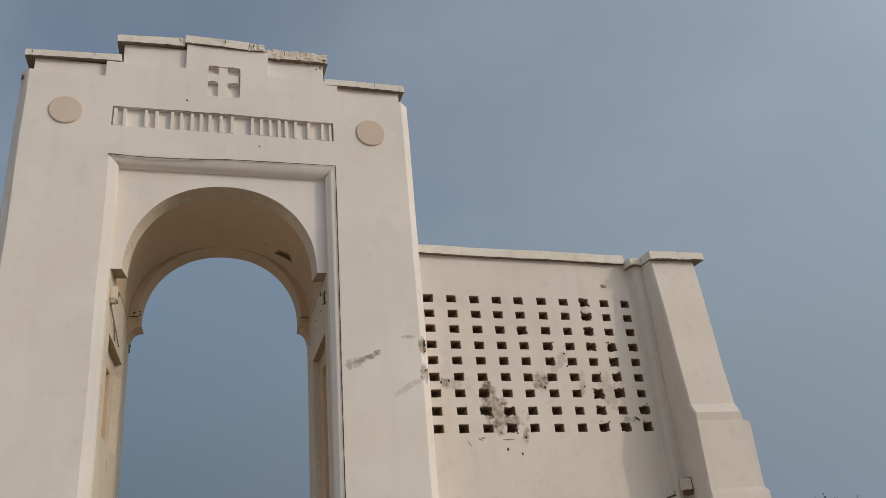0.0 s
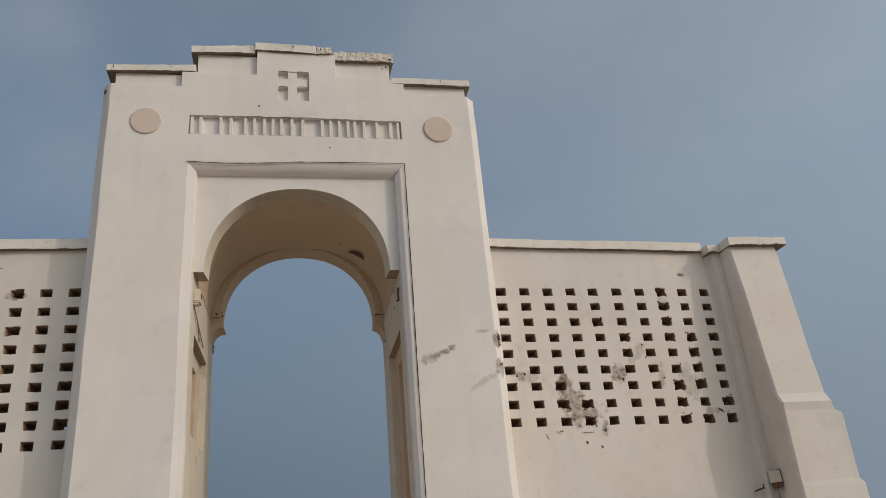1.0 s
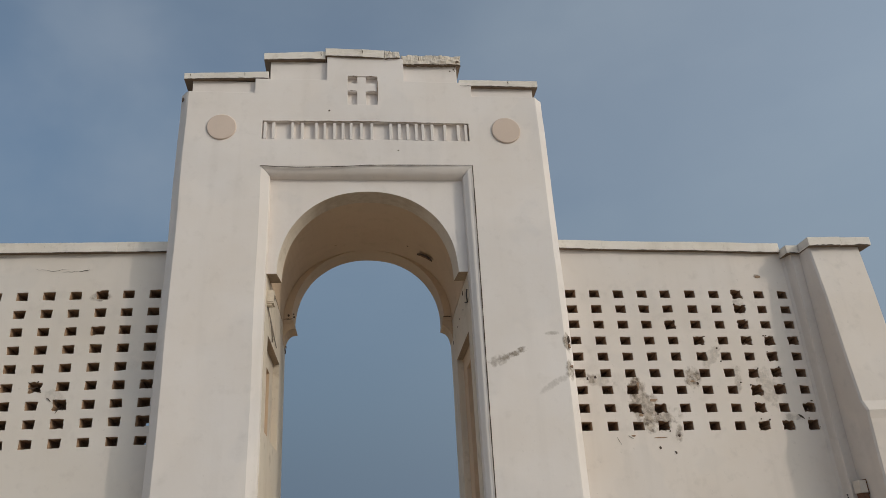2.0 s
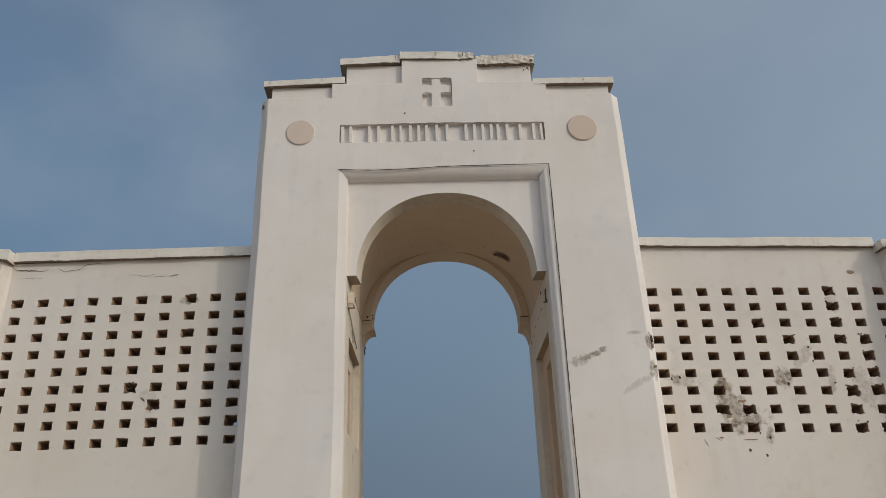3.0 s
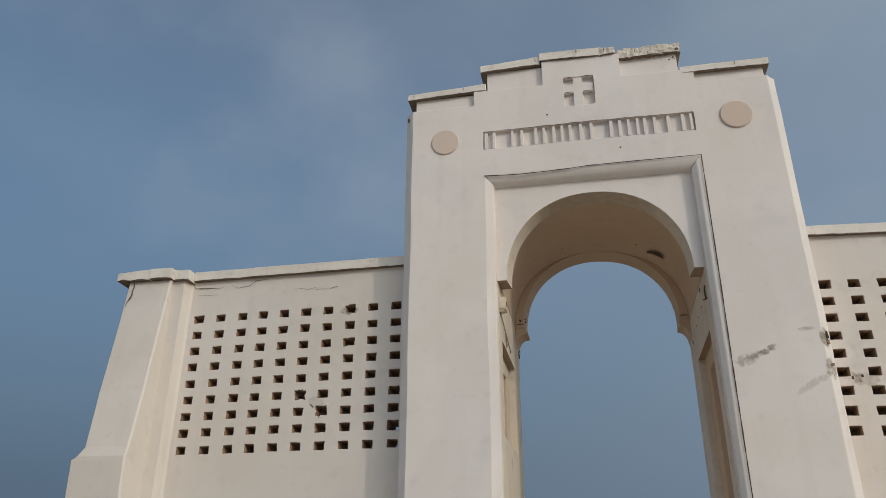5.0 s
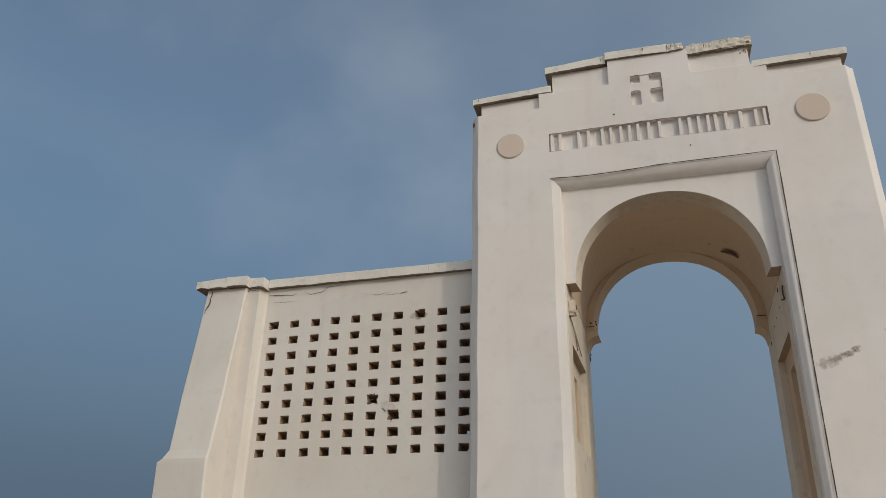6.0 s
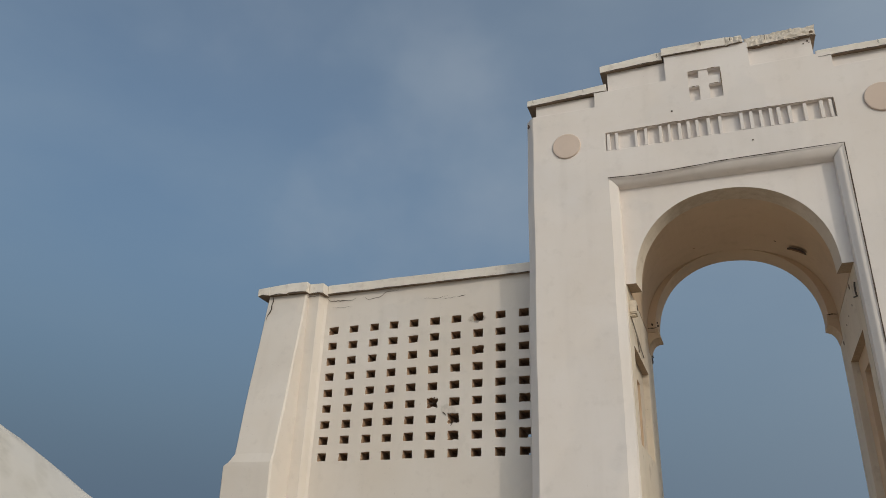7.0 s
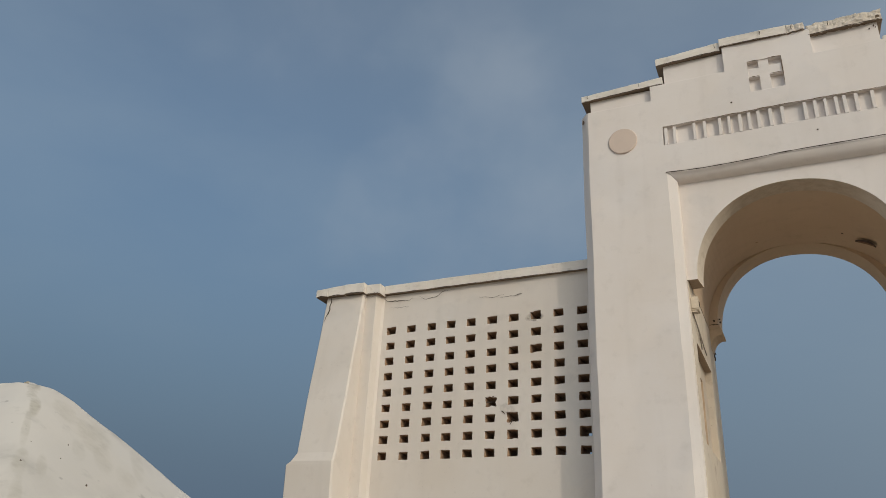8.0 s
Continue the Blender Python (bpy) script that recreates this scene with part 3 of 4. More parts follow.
        for u0, u1 in zip(xs, xs[1:]):
            for w0, w1 in zip(zs, zs[1:]):
                for y in (ys[0], ys[-1]):
                    s.face(at(u0, y, w0), at(u1, y, w0), at(u1, y, w1), at(u0, y, w1))
            for y0, y1 in zip(ys, ys[1:]):
                for w in (0.0, 1.0):
                    s.face(at(u0, y0, w), at(u1, y0, w), at(u1, y1, w), at(u0, y1, w))
        for u in (0.0, 1.0):
            for w0, w1 in zip(zs, zs[1:]):
                for y0, y1 in zip(ys, ys[1:]):
                    s.face(at(u, y0, w0), at(u, y1, w0), at(u, y1, w1), at(u, y0, w1))
        slab = part("cornice_slab", s.verts, s.faces, M_BROKEN if broken else M_COPING, g, "broken ragged cornice slab" if broken else "weathered projecting cornice slab", amp=0.004)
        # downward faces carry their shade as a darker colour
        slab.data.materials.append(M_SLAB_SHADE)
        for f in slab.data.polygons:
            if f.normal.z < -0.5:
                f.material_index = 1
        m = max(4, round((x1 - x0) / 0.05))
        s = ribbon([(x0 + 0.01 + (x1 - x0 - 0.02) * k / m, 0, b0 + (b1 - b0) * k / m - 0.002 + random.uniform(-0.004, 0.003)) for k in range(m + 1)], 0.012, 0.008 - face, (0, -1, 0))
        part("cornice_joint", s.verts, s.faces, M_CRACK, slab, "dark gap under the cornice", amp=0.004)
        for f in ([0.08, 0.72] if x0 < -2 else [0.93] if x0 < -1 else [0.3] if broken else [0.62]):
            x = x0 + (x1 - x0) * f
            lo, hi = b0 + (b1 - b0) * f, t0 + (t1 - t0) * f
            s = ribbon([(x + random.uniform(-0.006, 0.006), 0, lo + (hi - lo) * (0.35 + 0.6 * k / 4)) for k in range(5)], 0.007, 0.007 - face, (0, -1, 0))
            part("slab_split", s.verts, s.faces, M_CRACK, slab, "fine dark split across the slab", amp=0.004)
    # grime along the upper edges of the sunk panels, with their shadow lines painted in
    for a, b, w in (((-1.2, 6.546), (1.2, 6.546), 0.010), ((-0.222, 7.193), (-0.112, 7.193), 0.012), ((-0.004, 7.193), (0.13, 7.193), 0.012), ((-0.222, 6.978), (-0.112, 6.978), 0.010),
                    ((-0.004, 6.978), (0.13, 6.978), 0.010), ((0.129, 6.82), (0.129, 7.19), 0.009), ((1.199, 6.33), (1.199, 6.54), 0.008)):
        m = max(5, round(math.dist(a, b) / 0.04))
        s = ribbon([(a[0] + (b[0] - a[0]) * k / m + random.uniform(-0.002, 0.002), 0.0, a[1] + (b[1] - a[1]) * k / m + random.uniform(-0.003, 0.003)) for k in range(m + 1)], w, 0.006, (0, -1, 0))
        part("grime_shade_line", s.verts, s.faces, M_GRIME_SHADE, g, "brown grime and painted shadow line along a sunk edge", amp=0.006)

    # roundels
    for cx, r in ((-1.655, 0.166), (1.648, 0.174)):
        s = Shape()
        n = 40
        prev = None
        for rr, y in ((r, 0.01), (r, -0.014), (r - 0.008, -0.02), (r * 0.5, -0.02)):
            loop = [(cx + rr * math.cos(2 * math.pi * i / n), y, 6.449 + rr * math.sin(2 * math.pi * i / n)) for i in range(n)]
            if prev:
                for i in range(n):
                    s.face(prev[i], prev[(i + 1) % n], loop[(i + 1) % n], loop[i])
            prev = loop
        s.faces.append([s.v(p) for p in prev])
        part("roundel", s.verts, s.faces, M_DISC, g, "buff coloured plaster roundel", amp=0.004)

    # raised bars in the sunk inscription panel
    for x0, x1 in ((-1.185, -1.15), (-1.09, -1.055), (-0.87, -0.84), (-0.76, -0.725), (-0.60, -0.565), (-0.50, -0.47), (-0.39, -0.355), (-0.295, -0.26),
                   (-0.20, -0.165), (-0.08, -0.045), (0.04, 0.075), (0.26, 0.295), (0.36, 0.395), (0.46, 0.49), (0.56, 0.595), (0.64, 0.675),
                   (0.75, 0.785), (0.90, 0.935), (1.06, 1.095), (1.15, 1.18)):
        s = Shape()
        s.box((x0, 0.003, 6.309), (x1, 0.055, 6.53), 0.12)
        part("relief_bar", s.verts, s.faces, M_GATE, g, amp=0.006)

    # scars
    for c, sz in (((1.03, 0.053, 7.335), (0.011, 0.012)), ((1.075, 0.053, 7.365), (0.009, 0.016)), ((1.09, 0.053, 7.34), (0.006, 0.008)), ((-0.436, 0.0, 6.699), (0.014, 0.012)), ((0.357, 0.0, 6.163), (0.011, 0.010))):
        chip("plaster_scar", c, sz, 1, -0.008, g, M_DARK)
    for z, h in ((3.86, 0.05), (3.79, 0.035), (3.57, 0.02)):
        chip("corner_scar", (2.112, 0.045, z), (0.018, h), 1, -0.012, g, M_DARK if h > 0.04 else M_HOLE)
    return g


gate = build_gate()


# ---- perforated wing walls ----
def build_wing(side, cols, rows, y_first, slope, sag, cap, xa, xb, xo, front_prof, material, broken, label):

    def wy(ax):
        return y_first + slope * (ax - 2.3)

    def hang(x, z):
        # the lower courses dip outwards
        return sag * (3.6 - x) * min(1.0, max(0.0, (4.75 - z) / 1.75)) if z > 0.1 else 0.0

    w = empty("perforated_wing_wall", (side * 3.8, 0.5, 0), label, "wall", "wing walls")
    T = 0.40
    rows = rows[::-1]
    xs = [1.95] + [v for c in cols for v in (c - 0.061, c + 0.061)] + [xa]
    lower = [0, 0.5, 1.0, 1.5, 2.0, 2.4, 2.75]
    zs = lower + [v for r in rows for v in (r - 0.046, r + 0.046)] + [4.83, 5.075]
    rng = random.Random(5 if side > 0 else 9)
    jit = {}
    for i in range(len(xs)):
        for j in range(len(zs)):
            jit[i, j] = (rng.uniform(-0.0045, 0.0045), rng.uniform(-0.004, 0.004)) if 0 < i < len(xs) - 1 and 0 < j < len(zs) - 1 else (0, 0)

    def is_hole(i, j):
        k, r = i - 1, j - len(lower)
        return 0 <= k < 20 and k % 2 == 0 and 0 <= r < 18 and r % 2 == 0

    rough = {}
    for i in range(1, 21, 2):
        for j in range(len(lower), len(lower) + 18, 2):
            rough[i, j] = 0.003 + 0.62 * broken.get(((i - 1) // 2, 8 - (j - len(lower)) // 2), 0.0)

    burst = {}
    for (hi, hj), amp in rough.items():
        if amp > 0.005:
            for di in (0, 1):
                for dj in (0, 1):
                    burst[hi + di, hj + dj] = ((2 * di - 1) * amp * rng.uniform(0.0, 0.6), (2 * dj - 1) * amp * rng.uniform(0.0, 0.6))

    def corner(i, j):
        b = burst.get((i, j), (0, 0))
        return (xs[i] + jit[i, j][0] + b[0], zs[j] + b[1] + jit[i, j][1] + hang(xs[i], zs[j]))

    between = {}

    def edge(a, b):
        """Corner a, then the ragged points on the way to corner b."""
        key = (min(a, b), max(a, b))
        if key not in between:
            (i0, j0), (i1, j1) = key
            cells = [(i0, j0), (i0, j0 - 1)] if j0 == j1 else [(i0, j0), (i0 - 1, j0)]
            hole = [c for c in cells if c in rough]
            pts = []
            if hole:
                amp = rough[hole[0]]
                out = (0, 1 if hole[0][1] < j0 else -1) if j0 == j1 else (1 if hole[0][0] < i0 else -1, 0)
                p, q = corner(i0, j0), corner(i1, j1)
                for k in range(1, 5):
                    f = k / 5 + rng.uniform(-0.06, 0.06)
                    d = rng.uniform(-0.5, 0.5) * amp
                    pts.append((p[0] + (q[0] - p[0]) * f + out[0] * d, p[1] + (q[1] - p[1]) * f + out[1] * d))
            between[key] = pts
        pts = between[key]
        return [corner(*a)] + (pts if a < b else pts[::-1])

    def front(p):
        return (side * p[0], wy(p[0]), p[1])

    def back(p):
        return (side * p[0], wy(p[0]) + T, p[1])

    s, lining = Shape(), Shape()
    for i in range(len(xs) - 1):
        for j in range(len(zs) - 1):
            loop = edge((i, j), (i + 1, j)) + edge((i + 1, j), (i + 1, j + 1)) + edge((i + 1, j + 1), (i, j + 1)) + edge((i, j + 1), (i, j))
            if is_hole(i, j):
                cx, cz = sum(p[0] for p in loop) / len(loop), sum(p[1] for p in loop) / len(loop)
                f = [front(p) for p in loop]
                lip = [(p[0], p[1] + 0.012, p[2]) for p in f]
                mid = [(side * (p[0] + (cx - p[0]) * 0.10), wy(p[0]) + 0.035, p[1] + (cz - p[1]) * 0.10) for p in loop]
                far = [back((p[0] + (cx - p[0]) * 0.04, p[1] + (cz - p[1]) * 0.04)) for p in loop]
                bk = [back(p) for p in loop]
                for k in range(len(loop)):
                    q = (k + 1) % len(loop)
                    s.face(f[k], f[q], lip[q], lip[k])
                    lining.face(lip[k], lip[q], mid[q], mid[k])
                    lining.face(mid[k], mid[q], far[q], far[k])
                    s.face(far[k], far[q], bk[q], bk[k])
            else:
                s.faces.append([s.v(front(p)) for p in loop])
                s.faces.append([s.v(back(p)) for p in loop])
    lattice = part("lattice_wall", s.verts, s.faces, material, w, "", amp=0.004)
    part("hole_lining", lining.verts, lining.faces, M_HOLE, lattice, "dark brown lining of the square holes", amp=0.004)

    # pilaster strip
    pf = 0.14
    s = Shape()
    out = [(xa - 0.005, 0.0), (xa + 0.022, -0.03), (xa + 0.04, -pf * 0.8), (xa + 0.052, -pf), (xb + 0.03, -pf), (xb + 0.03, T), (xa - 0.005, T)]
    zz = breaks([0, cap], 0.22)
    for (x0, d0), (x1, d1) in zip(out, out[1:] + out[:1]):
        for z0, z1 in zip(zz, zz[1:]):
            s.face((side * x0, wy(x0) + d0, z0), (side * x1, wy(x1) + d1, z0), (side * x1, wy(x1) + d1, z1), (side * x0, wy(x0) + d0, z1))
    s.faces.append([s.v((side * x, wy(x) + d, cap)) for x, d in out])
    part("pilaster", s.verts, s.faces, material, w, "", amp=0.006)

    # battered buttress with ledges
    s = Shape()
    zb = breaks([z for z, _, _ in front_prof], 0.22)
    pz = [p[0] for p in front_prof]

    def sect(z):
        yf = np.interp(z, pz, [p[1] for p in front_prof])
        ox = np.interp(z, pz, [p[2] for p in front_prof])
        return [(side * xb, 0.62), (side * xb, yf + 0.02), (side * (xb + 0.02), yf), (side * (xb + 0.3), yf), (side * (xo + ox - 0.025), yf), (side * (xo + ox), yf + 0.03), (side * (xo + ox), 0.45), (side * (xo + ox), 0.95), (side * xb, 0.95)]

    for z0, z1 in zip(zb, zb[1:]):
        a, b = sect(z0), sect(z1)
        for k in range(len(a)):
            q = (k + 1) % len(a)
            s.face((*a[k], z0), (*a[q], z0), (*b[q], z1), (*b[k], z1))
    s.faces.append([s.v((*p, zb[-1])) for p in sect(zb[-1])])
    part("buttress", s.verts, s.faces, material, w, "", amp=0.007)

    # coping slabs, stepping out over pilaster and buttress
    run = [2.0, 2.75, 3.55, 4.3, xa - 0.024]

    def low(x):
        return 5.063 - 0.0055 * (x - 2.3) if side > 0 else 5.062 + 0.007 * (x - 2.0)

    def thick(x):
        return 0.108 + 0.0055 * (x - 2.3) if side > 0 else 0.116

    for x0, x1 in zip(run, run[1:]):
        dz, dy = rng.uniform(-0.002, 0.002), rng.uniform(-0.0015, 0.0015)
        s = Shape()
        s.box((x0 + 0.0004, 0, 0.0), (x1 - 0.0004, 1, 1.0), 0.13)
        vv = [(side * x, wy(x) - 0.05 + dy + y * (T + 0.1), low(x) + z * (thick(x) + dz) + (0.01 if y > 0.5 and z > 0.5 else 0)) for x, y, z in s.verts]
        slab = part("coping_slab", vv, s.faces, M_COPING, w, "weathered coping slab", amp=0.008)
        # the coping's underside is coloured dark in place of shade
        slab.data.materials.append(M_SLAB_SHADE)
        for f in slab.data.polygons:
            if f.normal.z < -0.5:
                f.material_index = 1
        pts = [(side * (x0 + (x1 - x0) * k / 14), wy(x0 + (x1 - x0) * k / 14) - 0.05 + dy, low(x0 + (x1 - x0) * k / 14) + rng.uniform(-0.004, 0.003)) for k in range(15)]
        line = ribbon(pts, 0.009, 0.006, (0, -1, 0))
        part("coping_line", line.verts, line.faces, M_CRACK, slab, "dark line under the coping", amp=0.008)
    yo = front_prof[-1][1] - 0.06
    caps = [(xa - 0.02, xb - 0.02, wy(xb) - pf - 0.05, cap + 0.001)]
    if side > 0:
        caps += [(xb - 0.017, xo - 0.25, yo, cap + 0.004), (xo - 0.247, xo + 0.13, yo, cap + 0.002)]
    else:
        caps += [(xb - 0.017, 5.388, yo - 0.006, cap + 0.007), (5.391, 5.648, yo + 0.004, cap + 0.001), (5.651, xo + 0.13, yo - 0.003, cap + 0.003)]
    for x0, x1, y0, z0 in caps:
        s = Shape()
        s.box((side * x0, y0, z0), (side * x1, 1.0, z0 + 0.105 + rng.uniform(-0.006, 0.006)), 0.12)
        if side < 0:
            # the outer end has sagged
            s.verts = [(x, y, z + (0.03 * min(1.0, max(0.0, (xo + 0.13 + x) / 0.38)) if z > z0 + 0.05 else 0.0)) for x, y, z in s.verts]
        slab = part("buttress_cap", s.verts, s.faces, M_COPING, w, "weathered projecting cap slab", amp=0.009)
        # same painted shade beneath the cap
        slab.data.materials.append(M_SLAB_SHADE)
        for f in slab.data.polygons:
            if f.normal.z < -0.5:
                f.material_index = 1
        line = ribbon([(side * (x0 + 0.02 + (x1 - x0 - 0.04) * k / 10), y0, z0 + rng.uniform(-0.004, 0.006)) for k in range(11)], 0.014, 0.007, (0, -1, 0))
        part("cap_joint", line.verts, line.faces, M_CRACK, slab, "dark gap under the cap", amp=0.009)
    return w


BROKEN_R = {(7, 0): 0.03, (7, 1): 0.035, (7, 2): 0.03, (7, 3): 0.02, (8, 3): 0.025, (9, 3): 0.015, (5, 3): 0.02, (5, 4): 0.015, (4, 2): 0.02, (8, 4): 0.025,
            (7, 5): 0.02, (7, 6): 0.045, (8, 6): 0.03, (7, 7): 0.03, (9, 7): 0.03, (2, 7): 0.025, (3, 7): 0.03, (3, 8): 0.025, (7, 8): 0.02, (8, 8): 0.025, (9, 8): 0.02, (8, 5): 0.02, (2, 6): 0.015}
BROKEN_L = {(2, 0): 0.015, (3, 6): 0.03, (4, 5): 0.03, (2, 2): 0.015, (3, 7): 0.012, (9, 0): 0.012, (0, 5): 0.015, (0, 7): 0.015}
COLS_R = [2.304, 2.592, 2.883, 3.171, 3.457, 3.768, 4.067, 4.361, 4.650, 4.955]
ROWS_R = [4.513, 4.329, 4.140, 3.948, 3.759, 3.567, 3.375, 3.173, 2.978]
COLS_L = [2.301, 2.577, 2.852, 3.128, 3.405, 3.679, 3.951, 4.216, 4.501, 4.788]
ROWS_L = [4.585, 4.384, 4.186, 3.989, 3.791, 3.596, 3.405, 3.216, 3.021]
wing_r = build_wing(1, COLS_R, ROWS_R, 0.395, 0.046, 0.018, 4.985, 5.06, 5.22, 5.865,
                    [(0, -0.05, 0.16), (2.10, -0.04, 0.16), (2.15, -0.035, 0.11), (2.86, -0.065, 0.10), (2.90, -0.065, 0.01), (2.99, -0.08, -0.005), (3.10, -0.01, -0.01), (3.54, 0.036, -0.01), (4.38, 0.105, 0.0), (4.988, 0.185, 0.015)],
                    M_WING_R, BROKEN_R, "whitewashed wing wall with a square-holed lattice, stained and chipped")
wing_l = build_wing(-1, COLS_L, ROWS_L, 0.407, 0.030, 0.0, 5.055, 4.925, 5.12, 5.69,
                    [(0, -0.01, 0.15), (2.10, -0.005, 0.15), (2.15, 0.0, 0.10), (2.86, -0.045, 0.09), (2.90, -0.045, 0.03), (3.00, -0.015, -0.03), (3.65, 0.09, 0.0), (4.41, 0.20, 0.0), (5.058, 0.295, 0.01)],
                    M_WING_L, BROKEN_L, "whitewashed wing wall with a square-holed lattice and a battered end buttress")


def crack(parent, pts, y, width, label="thin dark crack"):
    fine = []
    for p, q in zip(pts, pts[1:]):
        k = max(2, round(math.dist(p, q) / 0.03))
        fine += [(p[0] + (q[0] - p[0]) * j / k, y(abs(p[0] + (q[0] - p[0]) * j / k)), p[1] + (q[1] - p[1]) * j / k + random.uniform(-0.007, 0.007)) for j in range(k)]
    s = ribbon(fine + [(pts[-1][0], y(abs(pts[-1][0])), pts[-1][1])], width * 0.58, 0.006, (0, -1, 0))
    return part("crack", s.verts, s.faces, M_CRACK, parent, label, amp=0)


def wall_l(ax):
    return 0.407 + 0.030 * (ax - 2.3)


def wall_r(ax):
    return 0.395 + 0.046 * (ax - 2.3)


crack(wing_l, [(-4.93, 5.06), (-4.925, 5.03), (-4.86, 4.985), (-4.76, 4.99), (-4.56, 4.968), (-4.50, 5.0)], wall_l, 0.013)
crack(wing_l, [(-4.41, 5.01), (-4.31, 4.955), (-4.16, 4.98), (-4.08, 5.03), (-3.91, 5.045)], wall_l, 0.009)
crack(wing_l, [(-4.84, 4.90), (-4.66, 4.885), (-4.55, 4.89)], wall_l, 0.005)
crack(wing_l, [(-3.58, 4.891), (-3.4, 4.875), (-3.24, 4.893)], wall_l, 0.006)
crack(wing_l, [(-3.13, 4.862), (-3.02, 4.877)], wall_l, 0.016, "short dark gash")
crack(wing_l, [(-3.30, 4.85), (-3.14, 4.862)], wall_l, 0.006)
crack(wing_l, [(-3.36, 3.60), (-3.46, 3.585)], wall_l, 0.014)
crack(wing_l, [(-3.27, 3.49), (-3.22, 3.44)], wall_l, 0.018)
crack(wing_l, [(-3.12, 3.38), (-3.16, 3.32)], wall_l, 0.018)
edge_crack = [(x, 0.20 + (z - 4.41) * 0.147, z) for x, z in ((-5.615, 5.05), (-5.60, 4.99), (-5.612, 4.93), (-5.602, 4.88), (-5.615, 4.83), (-5.64, 4.78), (-5.648, 4.72))]
strip = ribbon(edge_crack, 0.018, 0.012, (0, -1, 0))
part("crack", strip.verts, strip.faces, M_CRACK, wing_l, "dark crack behind a loose plaster edge", amp=0)
crack(wing_l, [(-5.10, 5.01), (-5.08, 4.985), (-4.92, 5.0)], lambda ax: 0.26, 0.008)
crack(wing_r, [(2.62, 2.88), (2.66, 2.80)], wall_r, 0.009)
crack(wing_r, [(2.75, 2.89), (2.80, 2.86)], wall_r, 0.012)
crack(wing_r, [(4.79, 3.08), (4.86, 3.02)], wall_r, 0.03)
for x, z, a, b in ((2.81, 2.89, 0.035, 0.012), (3.10, 2.865, 0.10, 0.007), (3.09, 2.757, 0.016, 0.024), (3.26, 2.702, 0.014, 0.018), (3.33, 2.88, 0.018, 0.02), (2.376, 3.522, 0.014, 0.022), (2.464, 3.535, 0.016, 0.02),
                   (2.945, 3.44, 0.018, 0.05), (3.60, 3.475, 0.03, 0.014), (3.655, 3.45, 0.016, 0.022), (3.97, 3.856, 0.016, 0.012), (3.99, 3.70, 0.012, 0.014), (4.18, 3.45, 0.014, 0.012), (3.10, 3.27, 0.05, 0.018), (2.93, 3.11, 0.03, 0.02)):
    chip("plaster_scar", (x, wall_r(x) - 0.003, z), (a, b), 1, -0.004, wing_r, M_HOLE if a * b > 0.0004 else M_DARK)
chip("plaster_scar", (4.690, wall_r(4.690) - 0.003, 4.742), (0.05, 0.020), 1, -0.005, wing_r, M_HOLE)


# crumbs broken from the rims of the worn holes
crumbs = random.Random(21)
for wing, broken, side, cols, rows, wall in ((wing_r, BROKEN_R, 1, COLS_R, ROWS_R, wall_r), (wing_l, BROKEN_L, -1, COLS_L, ROWS_L, wall_l)):
    for (i, j), amp in broken.items():
        if amp < 0.02:
            continue
        for _ in range(2):
            x = cols[i] + crumbs.choice((-1, 1)) * crumbs.uniform(0.03, 0.072)
            z = rows[j] + crumbs.choice((-1, 1)) * crumbs.uniform(0.044, 0.058)
            chip("rim_scar", (side * x, wall(x) - 0.004, z), (crumbs.uniform(0.006, 0.020), crumbs.uniform(0.005, 0.013)), 1, -0.005, wing, M_DARK)


